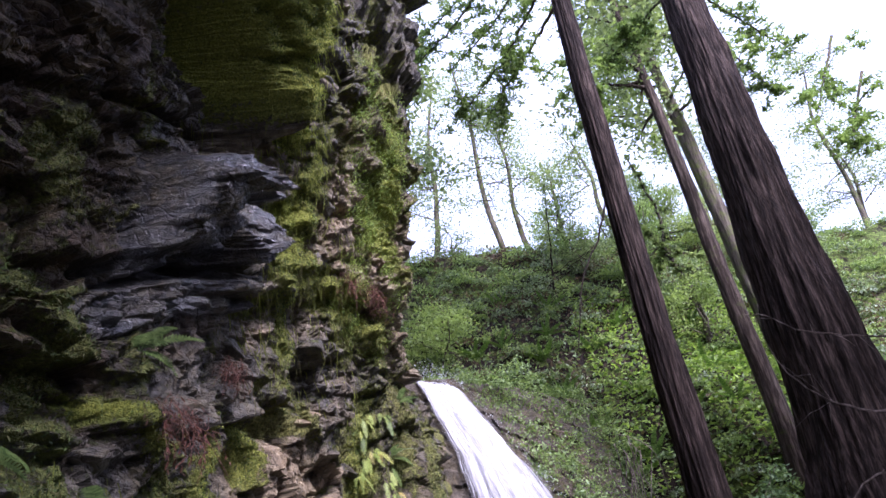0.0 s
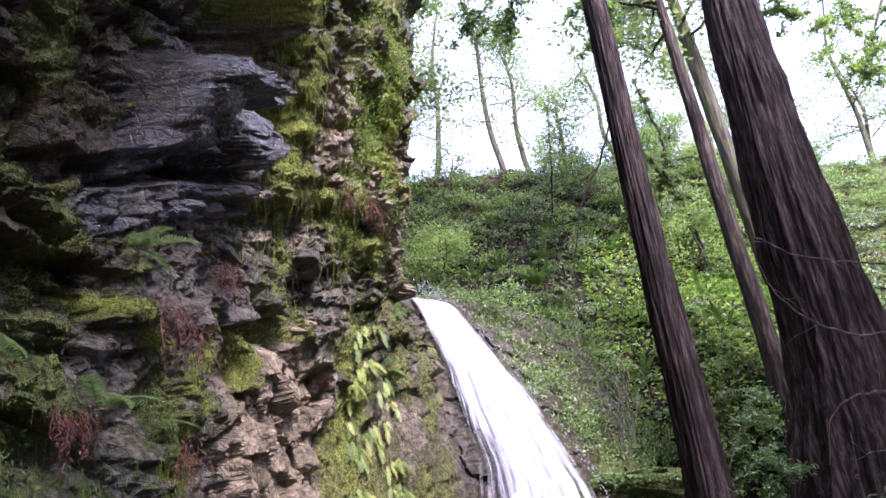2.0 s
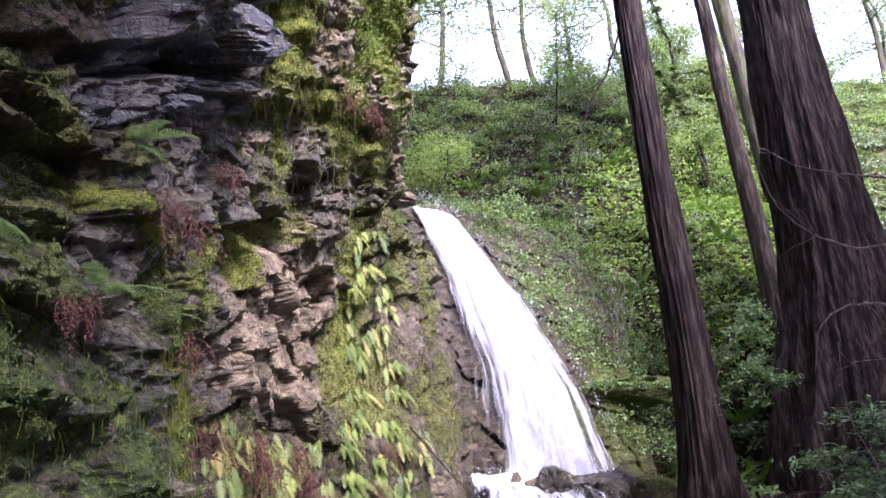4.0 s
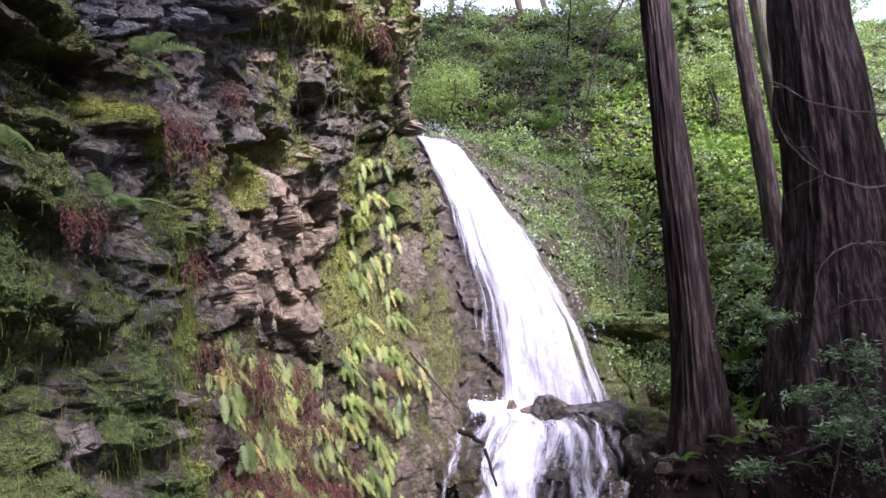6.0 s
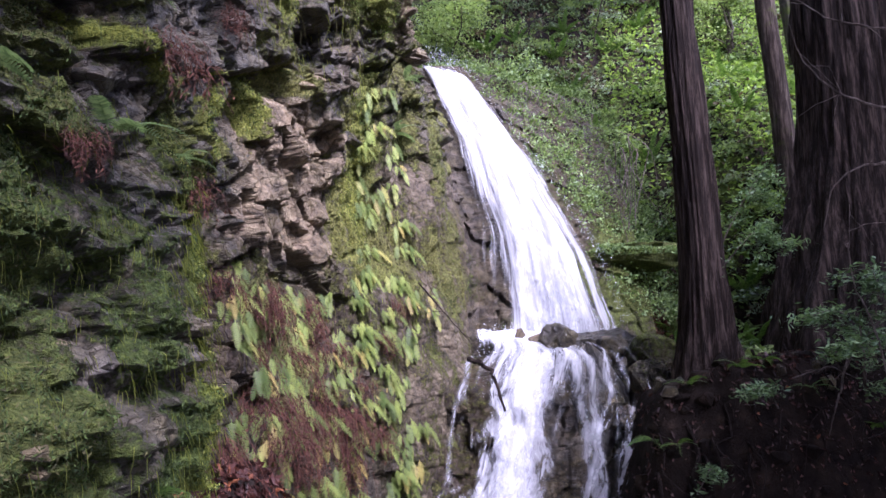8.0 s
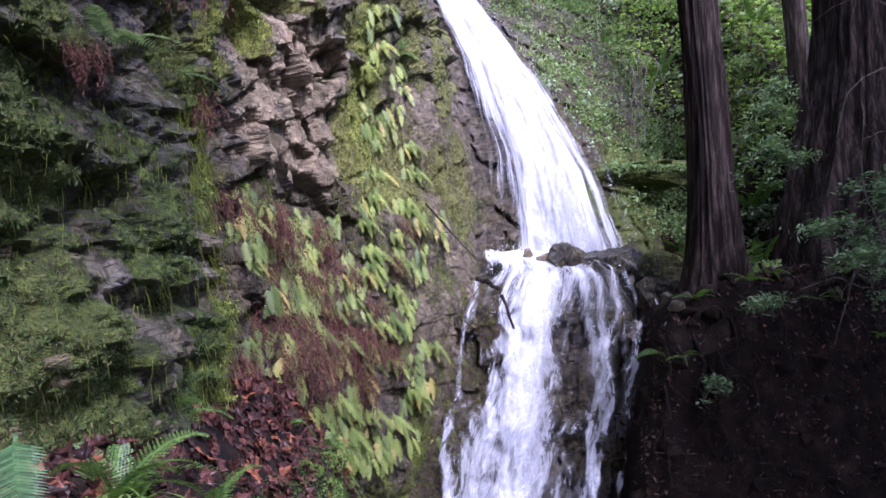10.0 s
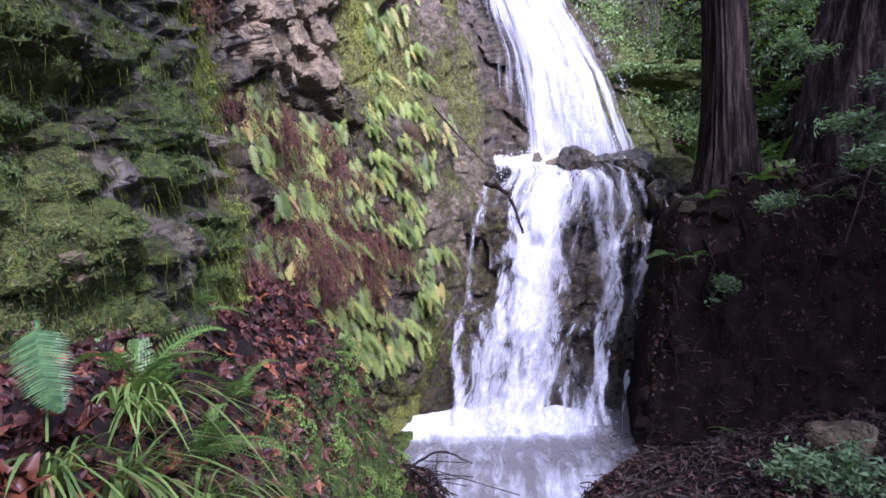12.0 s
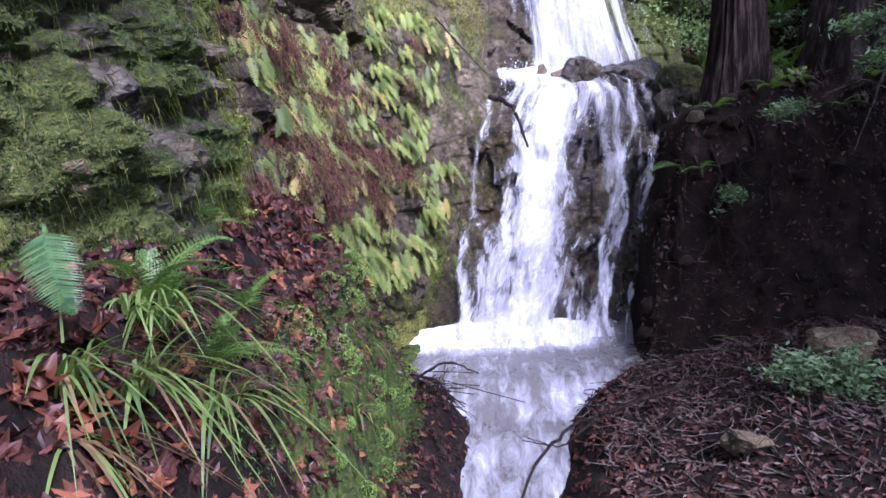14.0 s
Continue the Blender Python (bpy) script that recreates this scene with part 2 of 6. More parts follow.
def bark_material(name, dark, light, mossy=0.0):
    m, nt, b = nodes_of(name)
    n = Net(nt)
    v = n.coords((1, 1, 0.09))
    fib, fine = n.noise(24.0, v, 7, 0.7), n.noise(110.0, v, 3, 0.6)
    col = n.ramp(fib, [(0.3, tuple(c * 0.35 for c in dark)), (0.48, dark), (0.72, light)])
    col = n.mix(n.ramp(n.noise(2.2, n.coords((1, 1, 0.4)), 4), [(0.35, 0.0), (0.7, 0.6)]), col, tuple(c * 0.62 for c in dark))
    if mossy:
        f = n.ramp(n.noise(5.0, None, 6, 0.7), [(0.62 - 0.3 * mossy, 0.0), (0.8 - 0.3 * mossy, 0.85)])
        col = n.mix(f, col, (0.1, 0.13, 0.025))
    n.set(b.inputs["Base Color"], col)
    b.inputs["Roughness"].default_value = 0.9
    b.inputs["Specular IOR Level"].default_value = 0.12
    n.set(b.inputs["Normal"], n.bump(n.math("ADD", fib, n.math("MULTIPLY", fine, 0.4)), 1.0, 0.055))
    return m


def white_water_material(name, cover=0.55, su=9.0, sv=0.8):
    """Falling, aerated water: white threads that let the rock show between them."""
    m, nt, b = nodes_of(name)
    n = Net(nt)
    u, v = n.attr("flow_u"), n.attr("flow_v")
    c = n.put("ShaderNodeCombineXYZ", X=n.math("MULTIPLY", u, su), Y=n.math("MULTIPLY", v, sv), Z=n.math("MULTIPLY", v, 0.35))
    s1 = n.noise(1.0, c.outputs[0], 6, 0.62, 0.7)
    c2 = n.put("ShaderNodeCombineXYZ", X=n.math("MULTIPLY", u, su * 3.4), Y=n.math("MULTIPLY", v, sv * 3.0), Z=3.0)
    s2 = n.noise(1.0, c2.outputs[0], 5, 0.65, 1.0)
    h = n.math("ADD", n.math("MULTIPLY", s1, 0.65), n.math("MULTIPLY", s2, 0.35))
    a = n.math("ADD", n.math("MULTIPLY", n.math("SUBTRACT", h, 0.5), 2.2), n.math("SUBTRACT", n.attr("dens"), 1.0 - cover))
    alpha = n.ramp(a, [(0.0, 0.0), (0.3, 0.45), (0.75, 0.97)])
    n.set(b.inputs["Base Color"], n.ramp(h, [(0.32, (0.42, 0.43, 0.44)), (0.46, (0.71, 0.715, 0.72)), (0.6, (0.9, 0.9, 0.89))]))
    b.inputs["Roughness"].default_value = 0.6
    n.set(b.inputs["Normal"], n.bump(h, 0.55, 0.04))
    t = n.put("ShaderNodeBsdfTranslucent", Color=(0.93, 0.94, 0.95, 1))
    w = n.put("ShaderNodeMixShader", i0=0.35, i1=b.outputs[0], i2=t.outputs[0])
    clear = nt.nodes.new("ShaderNodeBsdfTransparent")
    s = n.put("ShaderNodeMixShader", i0=alpha, i1=clear.outputs[0], i2=w.outputs[0])
    nt.links.new(s.outputs[0], nt.nodes["Material Output"].inputs[0])
    return m


def stream_material():
    """Shallow running water with patches of foam."""
    m, nt, b = nodes_of("stream_water")
    n = Net(nt)
    rip = n.noise(9.0, n.coords((1.5, 0.6, 1)), 5, 0.6)
    foam = n.math("ADD", n.attr("foam"), n.math("MULTIPLY", n.math("SUBTRACT", n.noise(7.0, n.coords((1.2, 0.3, 1)), 6, 0.7, 0.6), 0.5), 1.7))
    f = n.ramp(foam, [(0.2, 0.04), (0.6, 0.34), (1.05, 1.0)])
    b.inputs["Base Color"].default_value = (0.16, 0.145, 0.125, 1)
    b.inputs["Roughness"].default_value = 0.12
    b.inputs["Transmission Weight"].default_value = 0.3
    b.inputs["IOR"].default_value = 1.33
    n.set(b.inputs["Normal"], n.bump(rip, 0.8, 0.08))
    d = n.put("ShaderNodeBsdfDiffuse", Color=(0.76, 0.78, 0.8, 1))
    s = n.put("ShaderNodeMixShader", i0=f, i1=b.outputs[0], i2=d.outputs[0])
    nt.links.new(s.outputs[0], nt.nodes["Material Output"].inputs[0])
    return m


ROCK = rock_material("mossy_rock")
GROUND = ground_material()
REDWOOD = bark_material("redwood_bark", (0.024, 0.0165, 0.0125), (0.16, 0.118, 0.092))
GREY_BARK = bark_material("grey_bark", (0.09, 0.075, 0.055), (0.26, 0.22, 0.17), 0.5)
BROWN_BARK = bark_material("brown_bark", (0.06, 0.045, 0.034), (0.27, 0.21, 0.165), 0.15)
DARK_TWIG = bark_material("dark_twigs", (0.025, 0.018, 0.013), (0.09, 0.068, 0.05))
TWIG = bark_material("twig_bark", (0.12, 0.095, 0.075), (0.4, 0.34, 0.28))
LEAF_FAR = leaf_material("light_leaves", (0.1, 0.135, 0.065), (0.22, 0.28, 0.125), 0.45)
LEAF_DARK = leaf_material("conifer_sprays", (0.025, 0.05, 0.02), (0.075, 0.13, 0.045), 0.35)
LEAF_SHRUB = leaf_material("shrub_leaves", (0.075, 0.12, 0.04), (0.24, 0.34, 0.1), 0.35, 0.6, (0.22, 0.3, 0.15))
WHITE_FALL = white_water_material("falling_water", 0.6, 9.0, 0.5)
WHITE_LOW = white_water_material("cascade_water", 0.48, 8.0, 1.8)
WHITE_SPLASH = white_water_material("splash_water", 0.5, 10.0, 4.0)
STREAM = stream_material()

# ---- cliff: a wall beside the stream that turns behind the fall ----
PLAN = [(-3.4, -9.0), (-2.7, -4.0), (-2.3, -1.0), (-1.98, 1.0), (-1.75, 2.5), (-1.62, 3.3), (-1.56, 4.0), (-1.66, 4.6),
        (-1.58, 5.65), (-1.28, 6.45), (-0.85, 7.0), (-0.42, 7.45), (-0.08, 7.95), (0.02, 8.6), (0.0, 9.6), (-0.5, 11.5), (-3.0, 14.0)]


def plan_curve(s):
    """Point and outward normal of the cliff's plan at arc length s."""
    p = np.array(PLAN)
    q = [p[0]]
    for k in range(len(p) - 1):
        a, b, c, d = p[max(k - 1, 0)], p[k], p[k + 1], p[min(k + 2, len(p) - 1)]
        for t in np.linspace(0, 1, 13)[1:]:
            q.append(0.5 * (2 * b + (c - a) * t + (2 * a - 5 * b + 4 * c - d) * t * t + (3 * b - a - 3 * c + d) * t ** 3))
    q = np.array(q)
    arc = np.r_[0, np.cumsum(np.hypot(*np.diff(q, axis=0).T))]
    x, y = np.interp(s, arc, q[:, 0]), np.interp(s, arc, q[:, 1])
    h = 0.25
    tx = np.interp(s + h, arc, q[:, 0]) - np.interp(s - h, arc, q[:, 0])
    ty = np.interp(s + h, arc, q[:, 1]) - np.interp(s - h, arc, q[:, 1])
    k = np.hypot(tx, ty) + 1e-9
    return x, y, ty / k, -tx / k, arc[-1]


def arc_at(y):
    return float(np.interp(y, ARC_Y, ARC_S))


ARC_S = np.linspace(0, 25.5, 4000)
ARC_Y = plan_curve(ARC_S)[1]
S_KEYS = [arc_at(y) for y in (-9, 1.5, 2.6, 3.4, 4.0, 4.7, 5.7, 6.5, 7.2, 7.7, 8.6, 13.5)]
Z_KEYS = [-0.5, 1.0, 2.0, 2.9, 3.8, 4.8, 5.8, 6.6, 7.4, 9.0, 12.0]
BULGE = [
    [0.10, 0.05, 0.00, 0.0, -0.1, -0.1, 0.0, 0.5, 1.2, 1.9, 2.2],
    [0.15, 0.08, 0.02, 0.0, -0.15, -0.3, -0.2, 0.3, 1.0, 1.8, 2.2],
    [0.20, 0.10, 0.06, 0.02, -0.2, -0.45, -0.5, -0.2, 0.4, 1.5, 2.0],
    [0.20, 0.10, 0.10, 0.05, -0.2, -0.5, -0.42, -0.4, 0.0, 1.0, 1.7],
    [0.18, 0.10, 0.08, 0.0, -0.15, -0.35, -0.2, -0.2, 0.0, 0.5, 0.8],
    [0.40, 0.25, 0.05, -0.02, -0.05, -0.05, 0.0, 0.1, 0.35, 0.6, 0.9],
    [0.35, 0.18, 0.05, -0.05, -0.02, 0.05, 0.12, 0.25, 0.5, 0.75, 1.0],
    [0.20, 0.12, 0.05, -0.25, -0.3, -0.1, 0.05, 0.12, 0.28, 0.5, 0.7],
    [0.05, 0.02, 0.00, -0.2, -0.55, -0.45, -0.25, -0.12, -0.02, 0.15, 0.4],
    [0.00, 0.00, 0.00, -0.15, -0.5, -0.65, -0.55, -0.45, -0.4, -0.2, 0.0],
    [0.00, 0.00, 0.00, -0.05, -0.15, -0.3, -0.5, -0.8, -0.9, -0.6, -0.4],
    [0.00, 0.00, 0.00, 0.0, 0.0, 0.0, -0.2, -0.4, -0.6, -0.8, -0.8],
]


def spot(y, z, yc, zc, ry, rz):
    """A soft patch round a place on the wall."""
    return np.exp(-((y - yc) / ry) ** 2 - ((z - zc) / rz) ** 2)


def cliff_surface(s, z):
    """Points of the bare cliff with its blocks, and the random numbers of the blocks."""
    x, y, nx, ny, _ = plan_curve(s)
    d = table(s, z, S_KEYS, Z_KEYS, BULGE)
    s4 = arc_at(4.0)
    # the beds rise along the wall, more so high up
    dip = z - 0.4 * smooth(2.6, 4.8, z) * (s - s4) + 0.1 * vnoise(s * 0.8, z * 0.8, 0, 3)
    warp = 0.1 * fbm(s * 1.5, z * 1.5, 0, 3, 5)
    g1, r1, ox1, oy1 = cells((s + 1.6 * warp) / 0.95, (dip + warp) / 0.52, 11)
    g2, r2, ox2, oy2 = cells((s - 1.2 * warp) / 0.36 + 7, (dip + 0.9 * warp) / 0.17, 23)
    g3, r3, ox3, oy3 = cells((s + dip * 0.3) / 0.13, dip / 0.07 + 3, 37)
    slate = smooth(arc_at(3.62), arc_at(3.72), s) * smooth(arc_at(4.8), arc_at(4.65), s)
    lip = 4.83 + 0.55 * (s - arc_at(3.41)) + 0.03 * vnoise(s * 3, 0, 0, 12)
    slate = slate * smooth(lip + 0.02, lip + 0.14, z) * smooth(lip + 1.1, lip + 0.95, z)
    blocky = 0.55 + 0.45 * smooth(-0.25, 0.3, fbm(s * 0.55, z * 0.55, 1.3, 3, 41))
    blocky = blocky * (1 - 0.6 * smooth(3.4, 2.7, z) * smooth(4.0, 4.6, y)) * (1 - 0.8 * slate)
    blocky = blocky * (1 - 0.3 * smooth(4.7, 4.2, y) * smooth(4.0, 3.4, z))
    blocky = blocky * (1 - 0.75 * smooth(6.9, 7.4, y) * smooth(5.4, 4.8, z))
    tilt1, tilt2 = (r1 * 7.13) % 1 - 0.5, (r2 * 5.7) % 1 - 0.5
    rough = 0.24 * (r1 - 0.5) + 0.2 * ox1 * tilt1 - 0.16 * oy1 - 0.12 * smooth(0.13, 0.0, g1)
    rough = rough + (0.17 * (r2 - 0.5) + 0.14 * ox2 * tilt2 - 0.07 * oy2 - 0.09 * smooth(0.16, 0.0, g2)) * (0.3 + 0.7 * smooth(0.2, 0.5, (r1 * 3.7) % 1))
    face = smooth(arc_at(5.05), arc_at(5.3), s) * smooth(arc_at(6.9), arc_at(6.6), s) * smooth(3.1, 3.35, z) * smooth(4.95, 4.7, z)
    rough = rough * (1 - 0.5 * face) + (0.03 * (r3 - 0.5) - 0.018 * smooth(0.22, 0.0, g3)) * (1 - 0.8 * face)
    d = d + rough * blocky + 0.16 * fbm(s * 0.9, z * 0.9, 0, 4, 7) + 0.04 * fbm(s * 6, z * 6, 0, 3, 9)
    # sharp blocks of the pale broken face
    gt, rt, oxt, oyt = cells((s + 0.45 * z + 0.5 * warp) / 0.3 + 5, (z - 0.35 * s) / 0.3 + 9, 71)
    d = d + face * (0.2 * (rt - 0.5) + 0.22 * oxt * ((rt * 9.1) % 1 - 0.5) - 0.12 * oyt * ((rt * 5.3) % 1) - 0.09 * smooth(0.12, 0.0, gt))
    # overhanging slab high on the wall, with a deep dark hollow under it
    edge = 6.9 + 0.62 * (arc_at(4.7) - s)
    in_s = smooth(arc_at(2.9), arc_at(3.3), s) * smooth(arc_at(4.85), arc_at(4.55), s)
    d = d + in_s * (0.3 * smooth(edge - 0.03, edge + 0.1, z) * smooth(edge + 2.6, edge + 0.6, z) - 0.55 * smooth(edge - 1.0, edge - 0.3, z) * smooth(edge + 0.02, edge - 0.03, z))
    # a large wet slab of slate in broad planes, undercut over the ledge
    d = d + slate * (0.14 + 0.5 * facets(s * 1.7, z * 2.0 - 0.6 * s, 0 * s, 231) + 0.09 * facets(s * 6.5, z * 7.0 - 2.0 * s, 0 * s, 233))
    d = d - 0.24 * smooth(lip - 0.02, lip + 0.05, z) * smooth(lip + 0.3, lip + 0.18, z) * smooth(arc_at(3.3), arc_at(3.5), s) * smooth(arc_at(4.9), arc_at(4.75), s)
    # two courses of pale broken slabs under it
    gl, rl, oxl, oyl = cells(s / 0.19 + 3.0, (z - lip) / 0.125 + 40.0, 59)
    course = smooth(lip - 0.3, lip - 0.26, z) * smooth(lip + 0.02, lip - 0.02, z) * smooth(arc_at(3.25), arc_at(3.45), s) * smooth(arc_at(5.0), arc_at(4.85), s)
    d = d + course * (0.13 + 0.12 * (rl - 0.5) - 0.09 * smooth(0.16, 0.0, gl) + 0.08 * oxl)
    # a niche in the pale face, and a dark hollow beside it
    sn, zn = arc_at(6.6), 4.5
    d = d - 0.3 * smooth(0.19, 0.11, np.hypot((s - sn) / 1.2, z - zn)) - 0.34 * spot(s, z, arc_at(5.62), 4.72, 0.3, 0.13)
    # upright cleft where the mossy buttress ends
    sc = arc_at(4.52) + 0.06 * (z - 2.5)
    hgt = smooth(0.9, 1.4, z) * smooth(4.0, 3.2, z)
    d = d - 0.46 * smooth(0.44, 0.14, np.abs(s - sc)) * hgt + 0.08 * spot(s, z, arc_at(3.88), 2.4, 0.16, 0.8) + 0.13 * spot(s, z, arc_at(3.75), 4.02, 0.2, 0.06) + 0.1 * spot(s, z, arc_at(3.45), 4.12, 0.16, 0.07)
    # dark seams across the buttress
    seam = 2.32 + 0.06 * vnoise(s * 2.5, 1.0, 0, 31)
    d = d - 0.14 * smooth(0.1, 0.0, np.abs(z - seam)) * smooth(arc_at(2.9), arc_at(3.2), s) * smooth(arc_at(4.3), arc_at(4.1), s)
    d = d - 0.12 * smooth(0.14, 0.0, np.abs(z - seam - 0.62 - 0.12 * (s - s4))) * smooth(arc_at(4.1), arc_at(3.8), s)
    x, y = x + nx * d, y + ny * d
    # break the faces up in all directions
    v = [0.06 * fbm(x * 1.6, y * 1.6, z * 1.6 + 9 * k, 3, 151 + 5 * k) + 0.012 * vnoise(x * 17, y * 17, z * 17 + 9 * k, 171 + k) for k in range(3)]
    q = 0.15 * facets(x * 2.3, y * 2.3, dip * 3.0, 191) + 0.05 * facets(x * 6.5, y * 6.5, dip * 8.0, 197)
    q = q * (1 - 0.55 * smooth(3.3, 2.6, z) * smooth(4.0, 4.6, y)) * (1 - 0.6 * smooth(6.9, 7.3, y) * smooth(5.6, 5.0, z))
    q = q * (1 - 0.7 * slate) * (1 - 0.6 * face) * (1 - 0.35 * smooth(4.7, 4.2, y) * smooth(4.0, 3.4, z))
    v[0], v[1], v[2] = v[0] + q * (nx * 0.9 + 0.1), v[1] + q * (ny * 0.9 - 0.15), v[2] + 0.1 * q
    calm = 1 - 0.4 * smooth(3.3, 2.6, z) * smooth(4.0, 4.6, y)
    return x + v[0] * calm, y + v[1] * calm, z + v[2] * calm * 0.8, r1, r2


def cliff_at(y, z):
    """Places and outward normals on the cliff at these y and heights."""
    y, z = np.asarray(y, float), np.asarray(z, float)
    s = np.interp(y, ARC_Y, ARC_S)
    p = np.stack(cliff_surface(s, z)[:3], -1)
    e = 0.07
    a = np.stack(cliff_surface(s + e, z)[:3], -1) - np.stack(cliff_surface(s - e, z)[:3], -1)
    b = np.stack(cliff_surface(s, z + e)[:3], -1) - np.stack(cliff_surface(s, z - e)[:3], -1)
    n = np.cross(a, b)
    return p, n / (np.linalg.norm(n, axis=-1, keepdims=True) + 1e-9)


def cliff_masks(s, z, y, r2):
    """What grows and seeps on the wall: moss, pale faces, earth, wet and dry growth; also shade painted as earth."""
    n1 = fbm(s * 1.1, z * 1.1, 0, 4, 61)
    n2 = fbm(s * 4.0, z * 1.6, 0, 4, 63)
    n3 = fbm(s * 5.0, z * 1.1, 3.0, 4, 67)
    butt = smooth(4.7, 4.0, y) * smooth(4.2, 3.2, z)
    roots = smooth(4.4, 4.9, y) * smooth(7.4, 6.9, y) * smooth(3.5, 2.9, z)
    lip = 4.83 + 0.55 * (s - arc_at(3.41))
    course = smooth(lip - 0.33, lip - 0.28, z) * smooth(lip + 0.06, lip, z) * smooth(3.2, 3.4, y) * smooth(5.1, 4.85, y)
    slate = smooth(3.55, 3.75, y) * smooth(4.85, 4.65, y) * smooth(lip, lip + 0.15, z) * smooth(lip + 1.1, lip + 0.9, z)
    slate = slate * smooth(-0.5, -0.1, n2)
    slab = smooth(3.3, 3.7, y) * smooth(5.3, 5.0, y) * smooth(6.9, 7.2, z)
    # near upper wall, where the overhang's shade is put into the colour
    painted_shade = smooth(3.9, 3.3, y) * smooth(3.6, 4.3, z) * (1 - course) * (1 - slate)
    flank = smooth(6.9, 7.4, y) * smooth(5.2, 4.6, z)
    tan = 1.1 * smooth(5.0, 5.3, y) * smooth(7.0, 6.7, y) * smooth(3.2, 3.45, z) * smooth(4.75, 4.45, z)
    tan = np.maximum(tan, 0.8 * smooth(5.5, 6.0, y) * smooth(5.9, 6.4, z) * smooth(9.0, 8.0, z))
    tan = np.maximum(tan, 1.1 * spot(y, z, 4.95, 6.85, 0.28, 0.3) + 1.0 * spot(y, z, 5.45, 5.45, 0.16, 0.14))
    tan = np.clip(tan + 0.5 * n1 * (tan > 0.05), 0, 1) + 0.3 * (r2 > 0.88) * smooth(4.7, 5.2, y) * smooth(3.6, 4.2, z)
    tan = np.maximum((tan * (1 - 0.8 * flank) + 0.4 * flank) * (1 - painted_shade), course * (0.4 + 0.4 * n2))
    # patches of yellow-green moss, painted lighter to stand for light on them
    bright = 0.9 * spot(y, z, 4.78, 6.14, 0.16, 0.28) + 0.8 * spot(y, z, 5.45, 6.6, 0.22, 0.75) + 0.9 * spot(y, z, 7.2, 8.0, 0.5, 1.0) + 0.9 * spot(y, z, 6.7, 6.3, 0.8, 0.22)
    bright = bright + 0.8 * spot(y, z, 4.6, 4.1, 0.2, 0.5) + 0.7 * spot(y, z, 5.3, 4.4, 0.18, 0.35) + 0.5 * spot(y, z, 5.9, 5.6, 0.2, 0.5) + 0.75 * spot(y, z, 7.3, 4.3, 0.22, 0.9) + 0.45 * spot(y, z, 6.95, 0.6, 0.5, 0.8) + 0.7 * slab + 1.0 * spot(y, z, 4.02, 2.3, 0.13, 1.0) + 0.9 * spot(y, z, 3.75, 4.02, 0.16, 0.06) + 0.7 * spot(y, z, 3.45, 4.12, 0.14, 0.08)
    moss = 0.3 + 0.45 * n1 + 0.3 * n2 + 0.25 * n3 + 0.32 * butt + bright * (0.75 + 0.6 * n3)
    moss = moss - 0.4 * np.clip(tan, 0, 1) * (1 - np.clip(bright, 0, 1)) - 0.75 * slate * (1 - spot(y, z, 4.78, 6.14, 0.16, 0.28)) - 0.7 * course + 0.1 * roots + 0.24 * painted_shade * smooth(5.1, 4.7, z) + 0.38 * flank + 0.24 * smooth(4.8, 5.2, y) * smooth(4.5, 4.9, z)
    moss = moss - 1.0 * spot(y, z, 4.6, 2.4, 0.3, 1.0)
    pale = np.maximum(spot(y, z, 3.78, 2.47, 0.09, 0.14), spot(y, z + 0.5 * (y - 3.1), 3.1, 2.36, 0.1, 0.12))
    moss, tan = moss - 1.2 * pale, np.maximum(tan, 0.9 * pale)
    soil = np.clip(0.9 * roots + 0.5 * flank + 0.4 * n2, 0, 1) * (0.55 + 0.45 * smooth(-0.3, 0.4, n1))
    # shade painted with the dark soil colour
    soil = np.maximum(soil, 0.9 * painted_shade)
    # darker soil colour in a band below the slab courses
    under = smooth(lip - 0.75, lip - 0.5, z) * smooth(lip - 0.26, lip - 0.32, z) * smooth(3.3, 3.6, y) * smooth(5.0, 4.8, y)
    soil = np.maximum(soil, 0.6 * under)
    wet = np.clip(0.4 + 0.15 * course + 0.8 * slate + 0.3 * smooth(4.9, 4.3, y) * smooth(3.6, 4.4, z) + 0.6 * spot(y, z, 4.6, 2.4, 0.3, 1.2) + 0.3 * n2, 0, 1)
    olive = np.clip(0.45 + 0.5 * n1 - 0.4 * bright - 0.3 * butt + 0.25 * smooth(4.6, 5.6, y), 0, 1)
    return dict(moss=np.clip(moss, 0, 1), tan=np.clip(tan, 0, 1), soil=soil, wet=wet, olive=olive, bright=np.clip(bright, 0, 1), slate=np.maximum(slate, np.maximum(0.85 * course, 0.7 * pale)) * smooth(0.55, 0.3, moss))


s_axis = np.r_[np.linspace(0, arc_at(1.6), 60)[:-1], np.linspace(arc_at(1.6), arc_at(8.7), 520), np.linspace(arc_at(8.7), arc_at(13.4), 40)[1:]]
z_axis = np.r_[np.linspace(-0.6, 9.6, 460), np.linspace(9.6, 13.0, 30)[1:]]
SS, ZZ = np.meshgrid(s_axis, z_axis, indexing="ij")
CX, CY, CZ, R1, R2 = cliff_surface(SS, ZZ)
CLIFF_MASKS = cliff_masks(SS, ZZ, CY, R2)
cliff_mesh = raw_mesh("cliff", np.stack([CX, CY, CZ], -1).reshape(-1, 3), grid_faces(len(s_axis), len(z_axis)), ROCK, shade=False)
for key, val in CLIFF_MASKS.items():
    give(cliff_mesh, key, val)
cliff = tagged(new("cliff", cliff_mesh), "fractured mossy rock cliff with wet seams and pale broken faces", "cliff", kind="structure")


